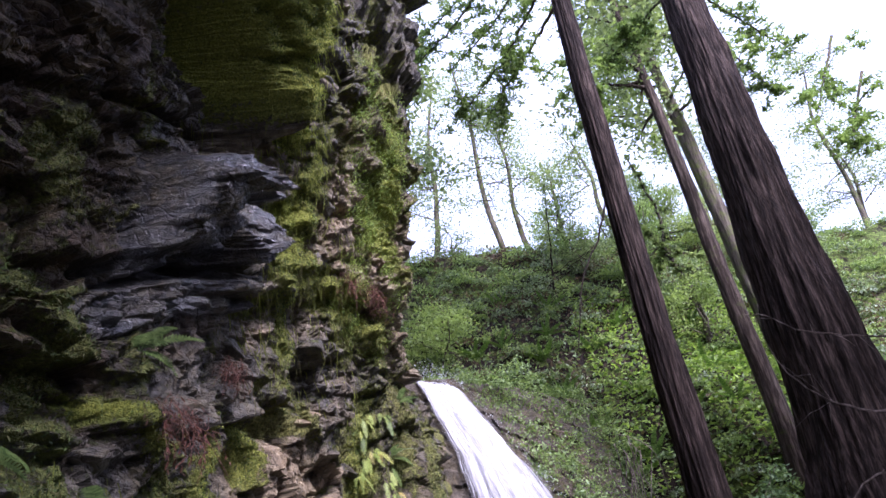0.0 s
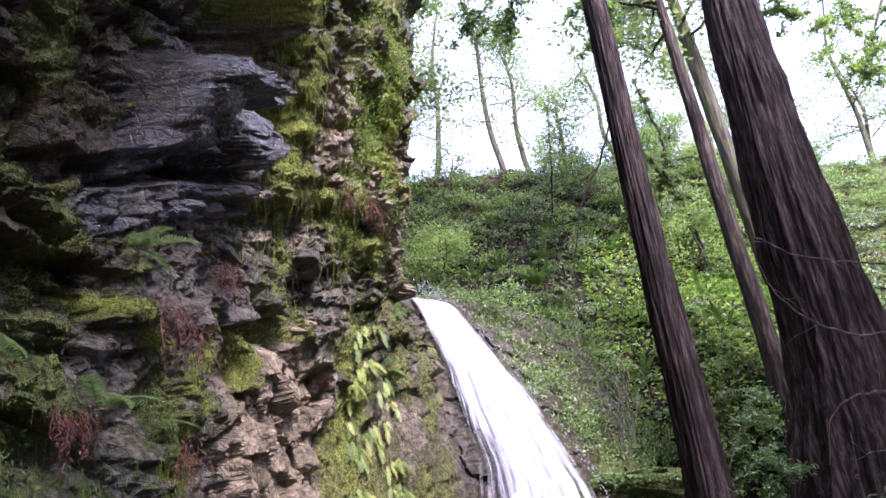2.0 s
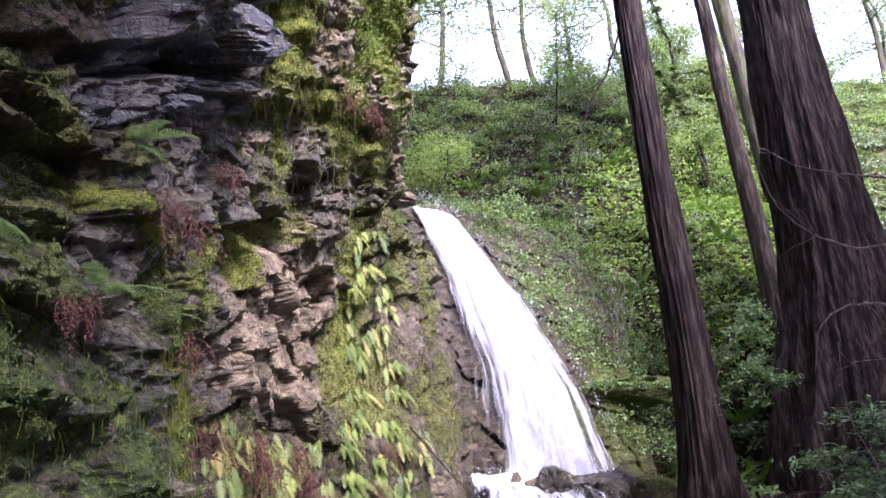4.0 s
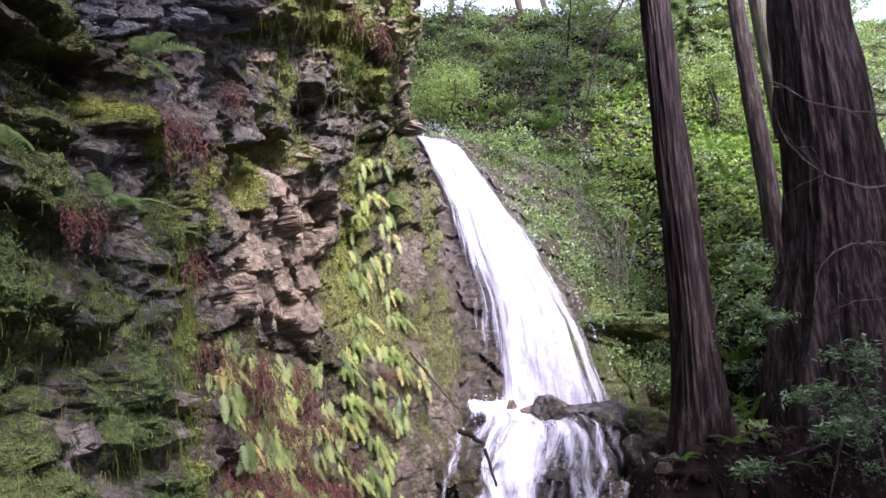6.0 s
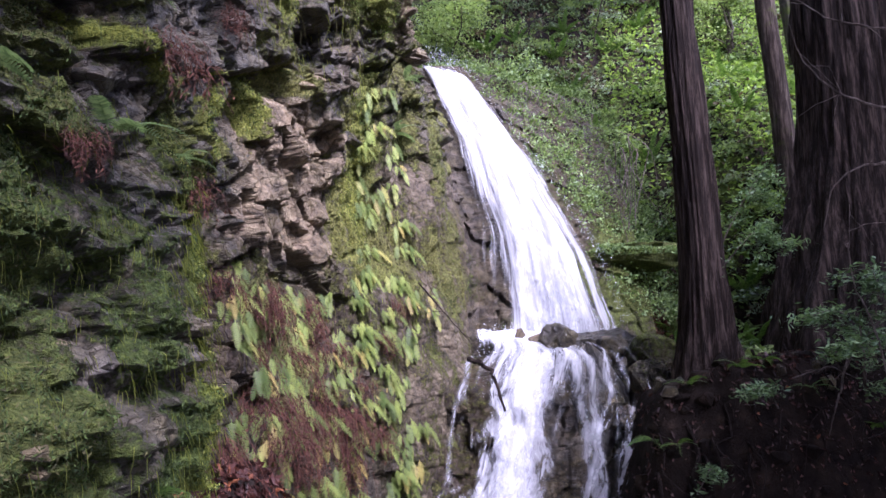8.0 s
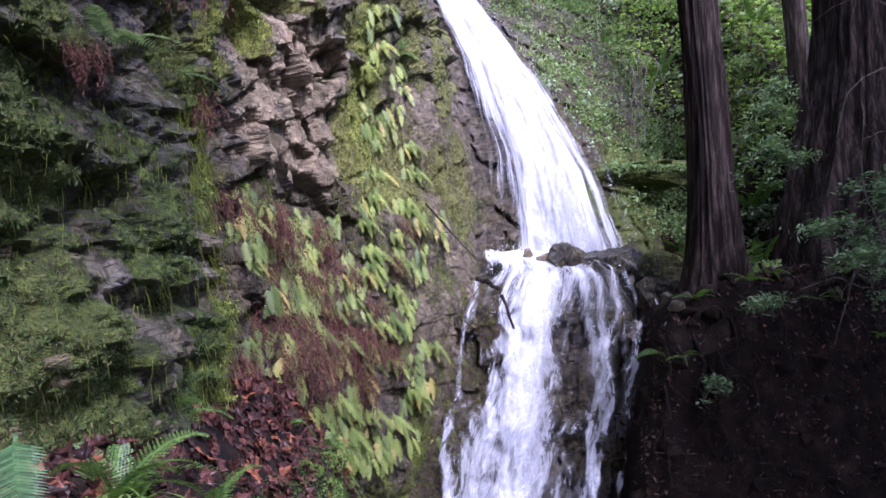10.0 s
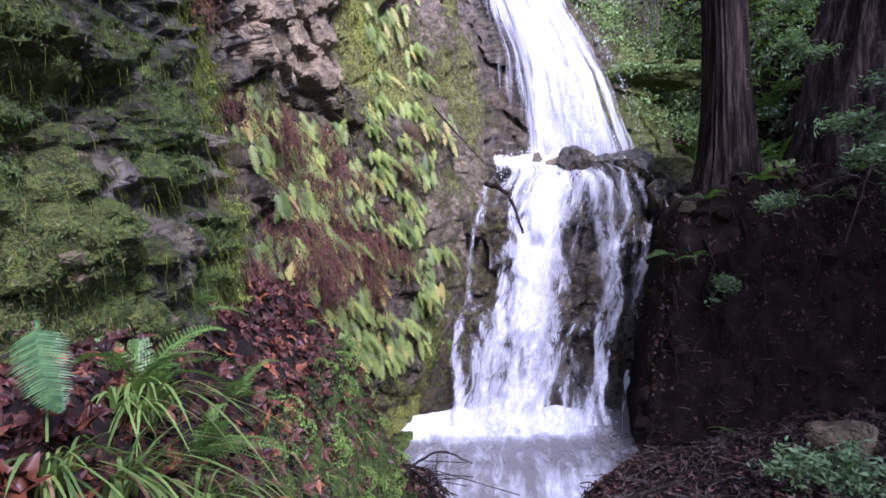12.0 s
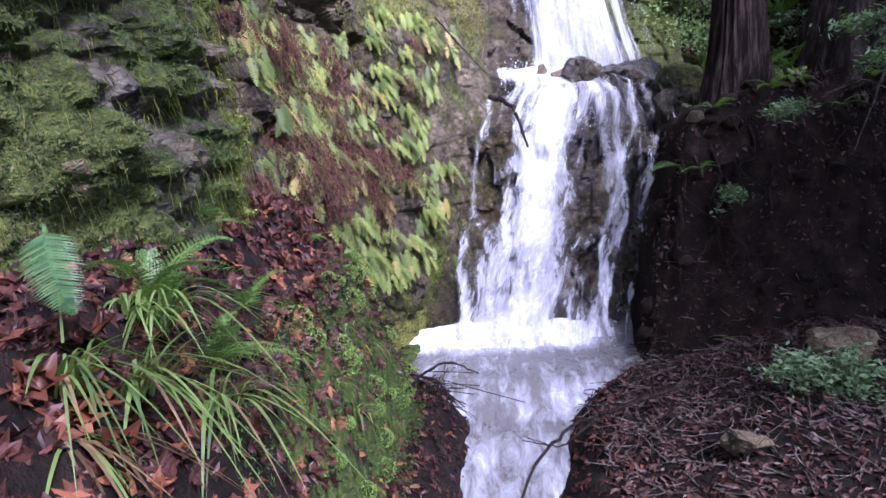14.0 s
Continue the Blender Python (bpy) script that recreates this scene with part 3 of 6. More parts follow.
# ---- ground: one sheet with stream bed, banks, terrace and the steep far slope ----
def terrain(x, y):
    x, y = np.asarray(x, float), np.asarray(y, float)
    mid = np.interp(y, [-10, 3.5, 5, 6, 7.2], [-0.6, -0.1, 0.1, 0.15, 0.4])
    half = np.interp(y, [-10, 4.0, 5.6, 6.2, 7.3], [0.5, 0.5, 0.62, 1.05, 1.1])
    off = np.abs(x - mid) - half
    z = -0.3 + 0.35 * smooth(-0.35, 0.12, off)
    right = x > mid
    z = z + right * (0.28 * smooth(0.0, 1.6, off) + 0.03 * np.clip(off, 0, 30))
    left = 1.2 * smooth(-0.7, -1.05, x) + 0.5 * smooth(-1.0, -1.5, x)
    z = z + left * smooth(6.3, 5.0, y)
    # trail where one stands
    z = z + np.clip(0.95 - z, 0, 9) * smooth(2.8, 1.2, y)
    # rising ground added beyond the view, to keep sun off the dark bank
    z = z + 6.3 * smooth(4.8, 6.8, x) * smooth(9.5, 7.0, y) * smooth(-0.5, 2.2, y)
    # dark undercut bank on the far side, then a terrace
    foot = 6.2 + 0.12 * vnoise(x * 1.4, 2.0, 0, 81)
    step = smooth(1.2, 1.75, x) * smooth(foot, foot + 0.35, y)
    z = z + step * (2.05 - 0.15 * smooth(2.6, 6, x) + 0.12 * fbm(x * 2.2, y * 2.2, 0, 3, 89))
    # the steep slope behind
    rise = 3.0 + 1.72 * (y - 10.0)
    rise = np.where(y > 12, 6.44 + 1.56 * (y - 12), rise)
    rise = rise + 1.6 * smooth(2.8, 4.4, x) * smooth(7.2, 9.4, y) * smooth(13.0, 11.0, y)
    crest = 12.6 + 0.12 * (y - 16) + 0.5 * vnoise(x * 0.3, 1.0, 0, 83) - 0.12 * np.clip(x - 6, 0, 20)
    rise = np.minimum(rise, crest)
    z = np.where(y > 7.5, np.maximum(z, rise), z)
    # the plateau that the cliff holds up
    wall = np.interp(y, [p[1] for p in PLAN], [p[0] for p in PLAN])
    z = np.maximum(z, 13.4 * smooth(wall - 1.3, wall - 1.9, x) - 1.0)
    z = z + 0.16 * fbm(x * 0.8, y * 0.8, 0, 4, 85) * smooth(7, 10, y) * 2 + 0.05 * fbm(x * 3.1, y * 3.1, 0, 4, 87)
    return z


gx = np.r_[np.linspace(-45, -5.5, 22)[:-1], np.linspace(-5.5, -1.8, 60)[:-1], np.linspace(-1.8, 7.5, 180), np.linspace(7.5, 14, 60)[1:], np.linspace(14, 70, 25)[1:]]
gy = np.r_[np.linspace(-40, 1, 30)[:-1], np.linspace(1, 18, 240), np.linspace(18, 120, 25)[1:]]
GX, GY = np.meshgrid(gx, gy, indexing="ij")
GZ = terrain(GX, GY)
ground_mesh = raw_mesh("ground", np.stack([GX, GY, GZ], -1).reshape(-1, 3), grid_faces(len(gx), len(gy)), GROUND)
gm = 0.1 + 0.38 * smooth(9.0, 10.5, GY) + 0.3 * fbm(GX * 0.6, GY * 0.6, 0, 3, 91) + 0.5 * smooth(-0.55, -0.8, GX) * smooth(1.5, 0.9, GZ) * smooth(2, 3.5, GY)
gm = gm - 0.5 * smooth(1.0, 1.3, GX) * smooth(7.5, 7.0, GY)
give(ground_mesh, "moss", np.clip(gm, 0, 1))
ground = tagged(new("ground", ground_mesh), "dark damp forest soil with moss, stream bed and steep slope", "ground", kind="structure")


# ---- rock behind the upper fall, the shelf and the lower step ----
def edge_left(z):
    return np.interp(z, [2.5, 2.7, 4.0, 5.5, 6.8, 7.2], [0.12, 0.12, 0.15, -0.1, -0.63, -0.75])


def edge_right(z):
    return np.interp(z, [2.5, 2.85, 3.75, 4.93, 6.6, 7.2], [1.85, 1.8, 1.58, 1.02, 0.05, -0.1])


def fall_face(x, z):
    y = 8.72 + 0.42 * (z - 2.6) + 0.75 * np.clip(x - edge_right(z), 0, 9) - 0.9 * np.clip(edge_left(z) - x, 0, 9)
    return y + 0.5 * smooth(6.7, 7.4, z)


fx, fz = np.linspace(-1.6, 2.35, 140), np.linspace(1.8, 6.9, 140)
FX, FZ = np.meshgrid(fx, fz, indexing="ij")
g, r, ox, oy = cells((FX + 0.15 * fbm(FX * 2, FZ * 2, 0, 3, 100)) / 0.5, (FZ + 0.3 * FX) / 0.2, 101)
FY = fall_face(FX, FZ) - 0.1 * (r - 0.5) - 0.1 * ox * ((r * 7.1) % 1 - 0.5) + 0.02 * smooth(0.15, 0, g) + 0.2 * fbm(FX * 2, FZ * 2, 0, 5, 103)
face_mesh = raw_mesh("rock_face", np.stack([FX, FY, FZ], -1).reshape(-1, 3), grid_faces(len(fx), len(fz)), ROCK, shade=False)
give(face_mesh, "moss", np.clip(0.35 + 0.5 * fbm(FX * 1.5, FZ * 1.5, 0, 3, 105) + 0.2 * smooth(1.5, 2.5, FX), 0, 1))
give(face_mesh, "soil", np.clip(0.6 + 0.5 * fbm(FX * 2, FZ, 0, 3, 107), 0, 1))
give(face_mesh, "wet", np.full(FX.size, 0.5))
give(face_mesh, "tan", np.zeros(FX.size))
give(face_mesh, "olive", np.full(FX.size, 0.3))
rock_face = tagged(new("rock_face", face_mesh), "wet dark rock face behind the waterfall", "rock face", kind="structure")


def step_face(x, z):
    """y of the lower step's front at height z; a shelf above 2.5 m."""
    return 7.12 + 0.27 * np.clip(z, -1, 2.5) + 0.25 * np.clip(x - 1.2, 0, 5) * smooth(0, 1.5, z)


lx, lt = np.linspace(-0.9, 2.1, 130), np.linspace(0, 1, 150)
LX, LT = np.meshgrid(lx, lt, indexing="ij")
LZ = np.where(LT < 0.7, -0.5 + LT / 0.7 * 2.55, 2.05 + 0.5 * (np.clip(LT - 0.7, 0, 1) / 0.3) ** 0.7)
LY = np.where(LT < 0.7, step_face(LX, LZ) + 0.06, step_face(LX, 2.05) + 0.06 + (LT - 0.7) / 0.3 * 1.25)
g, r, ox, oy = cells(LX / 0.45, LZ / 0.35 + LY, 111)
LY2 = LY - (0.12 * (r - 0.5) + 0.1 * ox * ((r * 7) % 1 - 0.5)) * (LT < 0.76) + 0.2 * fbm(LX * 2.0, LZ * 2.0, 0, 5, 113)
LZ2 = LZ + 0.05 * fbm(LX * 3, LY * 3, 0, 3, 115)
step_mesh = raw_mesh("rock_step", np.stack([LX, LY2, LZ2], -1).reshape(-1, 3), grid_faces(len(lx), len(lt)), ROCK, shade=False)
side = smooth(0.5, 0.1, LX)
for key, val in dict(moss=0.12 + 0.3 * side, soil=0.5 + 0.3 * side, wet=1.0 - 0.3 * side, tan=0 * side, olive=0.3 + 0.5 * side).items():
    give(step_mesh, key, val)
rock_step = tagged(new("rock_step", step_mesh), "wet dark rock step under the lower cascade", "rock step", kind="structure")


# ---- water ----
def water_sheet(name, left, right, path_t, n, m, material, dens, seed, lift=0.05, bow=lambda u, t: 0 * u, wobble=0.0):
    """Ruled sheet between two edges (functions of t), rippled in threads along the flow."""
    u, t = np.meshgrid(np.linspace(0, 1, n), np.linspace(0, 1, m), indexing="ij")
    a, b = left(t), right(t)
    p = a * (1 - u[..., None]) + b * u[..., None]
    thread = fbm(u * 16, t * 2.2, 0, 4, seed)
    p[..., 1] -= lift + 0.01 * thread + 0.006 * vnoise(u * 50, t * 9, 0, seed + 5) + 0.05 * np.sin(u * math.pi) + bow(u, t)
    p[..., 0] += 0.03 * fbm(u * 5, t * 6, 2, 3, seed + 3) + 0.07 * np.abs(u - 0.5) * fbm(t * 9, u * 2, 5, 3, seed + 4)
    p[..., 2] += 0.05 * fbm(u * 6, t * 7, 4, 3, seed + 6)
    me = raw_mesh(name, p.reshape(-1, 3), grid_faces(n, m), material)
    give(me, "flow_u", u * np.abs(b - a).max() + wobble * fbm(u * 4, t * 5, 0, 4, seed + 7))
    give(me, "flow_v", t * 4.2)
    give(me, "dens", dens(u, t))
    return me


def upper_left(t):
    z = 7.1 - 4.47 * t
    x = edge_left(z)
    return np.stack([x, fall_face(x + 0.05, z) + 0.35 * np.clip(1 - t / 0.07, 0, 1) ** 2, z - 0.04 * np.clip(1 - t / 0.07, 0, 1)], -1)


def upper_right(t):
    z = 6.8 - 4.05 * t
    x = edge_right(z)
    return np.stack([x, fall_face(x - 0.05, z) + 0.35 * np.clip(1 - t / 0.07, 0, 1) ** 2, z - 0.04 * np.clip(1 - t / 0.07, 0, 1)], -1)


def upper_dens(u, t):
    v = u + 0.05 * fbm(t * 8, u * 3, 0, 3, 119)
    core = smooth(-0.06, 0.1 + 0.3 * t, v) * smooth(1.06, 0.86, v)
    gaps = smooth(-0.05, 0.45, fbm(u * 8 + 0.4 * t, t * 0.3, 0, 3, 121))
    split = 0.3 * np.exp(-((u - 0.86 + 0.02 * np.sin(t * 9)) / 0.035) ** 2) * smooth(0.55, 0.75, t)
    return 0.16 + 0.84 * core + 0.12 * smooth(0.3, 0.0, t) - 0.35 * smooth(0.04, 0.0, t) - 0.62 * smooth(0.2, 0.9, t) * gaps * (0.35 + 0.65 * smooth(0.95, 0.25, u)) - split


waterfall = tagged(new("waterfall"), "white waterfall sliding over a wet rock face into a small basin", "waterfall", kind="structure")
part("upper_fall", water_sheet("upper_fall", upper_left, upper_right, None, 100, 150, WHITE_FALL, upper_dens, 123, 0.16), waterfall)
part("upper_veil", water_sheet("upper_veil", upper_left, upper_right, None, 100, 150, WHITE_SPLASH, lambda u, t: upper_dens(u, t) - 0.36, 127, 0.24), waterfall)


def low_path(t):
    """y and z of the water from the basin over the lip down to the pool."""
    k = [0, 0.12, 0.2, 0.27, 1.0]
    return np.interp(t, k, [8.8, 8.35, 7.98, 7.72, 7.0]), np.interp(t, k, [2.74, 2.62, 2.4, 2.1, -0.02])


def low_left(t):
    y, z = low_path(t)
    return np.stack([0.1 - 0.32 * smooth(0.12, 0.3, t) - 0.3 * smooth(0.3, 1.0, t), y, z], -1)


def low_right(t):
    y, z = low_path(t)
    return np.stack([1.25 + 0.62 * smooth(0.05, 0.18, t) - 0.42 * smooth(0.25, 1.0, t), y, z], -1)


def over_boulder(u, t):
    """How far the sheet is pushed out by the boulders under it."""
    x = low_left(t)[..., 0] * (1 - u) + low_right(t)[..., 0] * u
    z = low_path(t)[1]
    return 0.46 * spot(x, z, 1.45, 2.42, 0.42, 0.36) + 0.44 * spot(x, z, 1.4, 1.75, 0.5, 0.75)


def low_dens(u, t):
    """Dense chute in the middle, a thin veil beside it and rivulets over the boulder."""
    x = low_left(t)[..., 0] * (1 - u) + low_right(t)[..., 0] * u
    z = low_path(t)[1]
    x = x + 0.05 * fbm(u * 3, t * 9, 0, 3, 129)
    zk = [-0.1, 0.4, 1.35, 2.0, 2.6, 2.8]
    mid = np.interp(z, zk, [0.1, 0.16, 0.32, 0.53, 0.62, 0.62])
    wide = np.interp(z, zk, [0.5, 0.46, 0.34, 0.3, 0.52, 0.55])
    side = np.where(x < mid, 0.85, 1.0)
    d = 0.2 + 0.84 * np.exp(-(np.abs(x - mid) / (1.08 * wide * side)) ** 2.6)
    # darker holes where rock breaks the chute
    d = d - 0.42 * smooth(0.05, 0.5, fbm(u * 8 + 0.5 * t, t * 5.5, 0, 4, 149)) * smooth(0.14, 0.24, t)
    # thin veil on both flanks
    d = d + (0.2 + 0.3 * fbm(u * 14, t * 1.2, 0, 3, 131)) * smooth(0.16, 0.26, t) * smooth(-0.02, 0.12, u) * smooth(1.02, 0.9, u)
    # rivulets
    for a, b, c, e, w in ((1.02, 1.08, 1.14, 0.9, 0.05), (1.25, 1.2, 1.22, 1.02, 0.035), (1.42, 1.6, 1.38, 1.2, 0.05), (1.62, 1.8, 1.62, 1.36, 0.03), (1.32, 1.36, 1.02, 1.1, 0.03), (0.02, -0.1, -0.3, -0.36, 0.05)):
        path = np.interp(z, [0, 1.1, 2.1, 2.6], [e, c, b, a]) + 0.05 * vnoise(z * 4, a * 9, 0, 145)
        d = d + 0.42 * np.exp(-((x - path) / w) ** 2) * smooth(0.1, 0.2, t)
    return d + 0.4 * smooth(0.16, 0.08, t) * smooth(1.15, 0.95, x) + 0.3 * smooth(0.92, 1.0, t)


low = water_sheet("lower_cascade", low_left, low_right, None, 150, 190, WHITE_LOW, low_dens, 133, 0.1, over_boulder, wobble=0.09)
part("lower_cascade", low, waterfall)
part("splash_sheet", water_sheet("splash_sheet", low_left, low_right, None, 150, 190, WHITE_SPLASH, lambda u, t: low_dens(u, t) - 0.34, 163, 0.2, over_boulder, wobble=0.08), waterfall)

wx, wy = np.linspace(-1.25, 1.4, 110), np.linspace(1.5, 7.5, 260)
WX, WY = np.meshgrid(wx, wy, indexing="ij")
wz = np.interp(WY, [1.5, 3.5, 5.55, 5.95, 7.5], [-0.26, -0.24, -0.2, 0.0, 0.02])
WZ = wz + 0.02 * fbm(WX * 4, WY * 3, 0, 3, 141) + 0.05 * smooth(6.5, 7.1, WY) * fbm(WX * 5, WY * 5, 0, 3, 143) + 0.12 * smooth(6.75, 7.2, WY)
stream_mesh = raw_mesh("stream", np.stack([WX, WY, WZ], -1).reshape(-1, 3), grid_faces(len(wx), len(wy)), STREAM)
foam = 0.95 * smooth(6.42 + 0.25 * fbm(WX * 2.5, WY, 0, 3, 147), 6.95, WY) * smooth(1.3, 0.75, WX) + 0.22 * smooth(6.6, 6.2, WY)
foam = foam + 0.4 * smooth(5.5, 5.65, WY) * smooth(6.0, 5.8, WY) * smooth(-0.2, 0.4, fbm(WX * 6, WY * 0.6, 0, 3, 153)) + 0.2 * smooth(5.6, 5.0, WY) * smooth(2.6, 3.8, WY)
foam = foam * (0.25 + 0.75 * smooth(-1.12 + 0.1 * fbm(WX * 3, WY * 4, 0, 3, 155), -0.8, WX))
give(stream_mesh, "foam", np.clip(foam, 0, 1.2))
water = tagged(new("water", stream_mesh), "shallow clear stream and foaming plunge pool", "stream", kind="structure")


# ---- trees ----
def tube(points, radii, sides, ridges=0.0, freq=9, seed=0, squash=0.06):
    """Tapered limb along points; ridges: depth of the bark's furrows, as part of the radius."""
    p, r = np.asarray(points, float), np.asarray(radii, float)
    t = np.gradient(p, axis=0)
    t /= np.linalg.norm(t, axis=1)[:, None] + 1e-9
    ref = np.array([0.0, 1.0, 0.03]) if abs(t[0, 2]) > 0.7 else np.array([0.0, 0.0, 1.0])
    a = np.cross(t, ref)
    a /= np.linalg.norm(a, axis=1)[:, None] + 1e-9
    b = np.cross(t, a)
    th = np.linspace(0, 2 * math.pi, sides, endpoint=False)
    along = np.r_[0, np.cumsum(np.linalg.norm(np.diff(p, axis=0), axis=1))]
    T, L = np.meshgrid(th, along, indexing="ij")
    k = np.ones_like(T)
    if ridges:
        f = vnoise(np.cos(T) * freq, np.sin(T) * freq, L * 0.9, seed) + 0.6 * vnoise(np.cos(T) * freq * 2.2, np.sin(T) * freq * 2.2, L * 1.6, seed + 1)
        k = 1 + ridges * (1.2 * np.abs(f) - 0.5) + squash * vnoise(np.cos(T) * 1.2, np.sin(T) * 1.2, L * 0.5, seed + 2)
    v = p[None] + (np.cos(T) * k)[..., None] * (a * r[:, None])[None] + (np.sin(T) * k)[..., None] * (b * r[:, None])[None]
    return v.reshape(-1, 3), grid_faces(sides, len(p), wrap=True)


def joined(pieces):
    vs, fs, n = [], [], 0
    for v, f in pieces:
        vs.append(v)
        fs.append(np.asarray(f) + n)
        n += len(v)
    return np.concatenate(vs), np.concatenate(fs)


def leaf_quads(centres, size, rng, flat=0.0, long=1.6, droop=0.0):
    """Small pointed leaves at the centres, turned at random."""
    n = len(centres)
    d = rng.normal(size=(n, 3))
    d[:, 2] = d[:, 2] * (1 - flat) - droop
    d /= np.linalg.norm(d, axis=1)[:, None]
    e = np.cross(d, rng.normal(size=(n, 3)) * (1, 1, 1 - flat) + (0, 0, flat * 3))
    e /= np.linalg.norm(e, axis=1)[:, None] + 1e-9
    s = size * rng.uniform(0.6, 1.35, (n, 1))
    v = np.stack([centres - d * s * long / 2, centres + e * s * 0.42, centres + d * s * long / 2, centres - e * s * 0.42], 1)
    return v.reshape(-1, 3), np.arange(4 * n).reshape(n, 4)


def flare_trunk(base, top, keys, ridges, seed, sides=110, n=150, bend=0.05):
    """keys: (height share, radius)."""
    t = np.linspace(0, 1, n) ** 1.2
    base, top = np.array(base, float), np.array(top, float)
    p = base + (top - base) * t[:, None]
    p[:, 0] += bend * vnoise(t * 3, 0.5, 0, seed) * smooth(0, 0.2, t)
    p[:, 1] += bend * vnoise(t * 3, 4.5, 0, seed) * smooth(0, 0.2, t)
    r = np.interp(t, [k[0] for k in keys], [k[1] for k in keys])
    return tube(p, r, sides, ridges, 7.0, seed)


def crown_points(rng, n_tips, per_tip, tips, spread):
    c = tips[rng.integers(0, len(tips), n_tips)]
    return (c[:, None] + rng.normal(size=(n_tips, per_tip, 3)) * np.array(spread)).reshape(-1, 3)


def limbs_of(rng, trunk_line, count, lo, hi, reach, radius, rise=0.25, sag=0.15):
    out, tips = [], []
    for _ in range(count):
        h = rng.uniform(lo, hi)
        base = np.array([np.interp(h, np.linspace(0, 1, len(trunk_line)), trunk_line[:, k]) for k in range(3)])
        a, ln = rng.uniform(0, 2 * math.pi), reach * rng.uniform(0.5, 1.0) * (1.15 - 0.6 * h)
        t = np.linspace(0, 1, 8)[:, None]
        p = base + t * ln * np.array([math.cos(a), math.sin(a), rise]) + t * t * np.array([0, 0, -sag * ln])
        p += rng.normal(size=(8, 3)) * 0.04 * ln * t
        out.append(tube(p, np.linspace(radius, radius * 0.15, 8), 5))
        tips.append(p[3:])
    return out, np.concatenate(tips)


def tree(name, label, base, top, keys, bark, leaf, seed, limbs=14, lo=0.4, hi=1.0, reach=2.2, leaves=5000, size=0.07, spread=0.28, ridges=0.0, sides=16, group="", rise=0.25, sag=0.15, long=1.6):
    rng = np.random.default_rng(seed)
    ob = tagged(new(name), label, "tree", group)
    ob.location = base
    b = np.zeros(3)
    tp = np.array(top, float) - np.array(base, float)
    v, f = flare_trunk(b, tp, keys, ridges, seed, sides, 110 if ridges else 30, 0.05 if ridges else 0.25)
    part("trunk", raw_mesh("trunk", v, f, bark), ob)
    if limbs:
        line = np.linspace(0, 1, 10)[:, None] * tp
        pieces, tips = limbs_of(rng, line, limbs, lo, hi, reach, keys[-1][1] * 0.55 + 0.012, rise, sag)
        for v, f in pieces:
            part("limb", raw_mesh("limb", v, f, bark), ob)
        c = crown_points(rng, leaves // 12, 12, tips, (spread, spread, spread * 0.6))
        v, f = leaf_quads(c, size, rng, 0.4, long)
        part("crown", raw_mesh("crown", v, f, leaf, False), ob)
    return ob


tree("redwood_tree", "tall slim redwood with furrowed reddish grey bark", (2.29, 7.0, 1.7), (1.95, 7.0, 19.0),
     [(0, 0.46), (0.03, 0.335), (0.055, 0.245), (0.09, 0.205), (0.16, 0.18), (0.25, 0.152), (0.55, 0.13), (1, 0.06)], REDWOOD, LEAF_DARK, 201, 24, 0.84, 1.0, 2.6, 6000, 0.06, 0.3, 0.17, 120, "redwoods", -0.1, 0.1, 2.2)
tree("redwood_tree", "thick old redwood with deeply furrowed dark bark", (4.34, 7.9, 1.7), (4.3, 7.8, 22.0),
     [(0, 1.38), (0.035, 1.18), (0.075, 0.95), (0.105, 0.76), (0.135, 0.63), (0.165, 0.54), (0.235, 0.485), (0.3, 0.41), (0.42, 0.345), (0.5, 0.31), (1, 0.09)], REDWOOD, LEAF_DARK, 202, 34, 0.84, 1.0, 3.4, 9000, 0.06, 0.34, 0.13, 170, "redwoods", -0.1, 0.12, 2.2)
tree("redwood_tree", "slender brown tree trunk rooted in the slope", (4.58, 10.0, 4.2), (4.0, 10.0, 15.5),
     [(0, 0.19), (0.1, 0.15), (0.4, 0.12), (1, 0.06)], BROWN_BARK, LEAF_FAR, 203, 18, 0.6, 1.0, 2.4, 7000, 0.07, 0.3, 0.1, 50, "redwoods")
tree("redwood_tree", "slender mossy trunk high on the slope", (5.95, 12.0, 6.0), (5.15, 12.0, 17.0),
     [(0, 0.22), (0.1, 0.18), (0.6, 0.15), (1, 0.06)], GREY_BARK, LEAF_FAR, 204, 18, 0.6, 1.0, 2.4, 7000, 0.07, 0.3, 0.1, 40, "redwoods")
tree("bay_tree", "thin grey tree leaning over the cliff edge", (-1.25, 13.0, 8.0), (-0.8, 13.0, 19.0),
     [(0, 0.14), (0.6, 0.1), (1, 0.04)], GREY_BARK, LEAF_FAR, 205, 16, 0.3, 1.0, 2.2, 7000, 0.08, 0.3)
rng = np.random.default_rng(77)
for k in range(16):
    x, y = -4 + 1.35 * k + rng.uniform(-0.5, 0.5), rng.uniform(15.2, 19.0)
    z = float(terrain(x, y))
    h = rng.uniform(4.0, 7.5)
    tree("bay_tree", "slender light green tree on the crest", (x, y, z - 0.2), (x + rng.uniform(-0.9, 0.6), y, z + h),
         [(0, 0.09), (0.5, 0.06), (1, 0.02)], GREY_BARK, LEAF_FAR, 300 + k, 16, 0.25, 1.0, 1.7, 4200, 0.05, 0.3, group="trees on the crest")

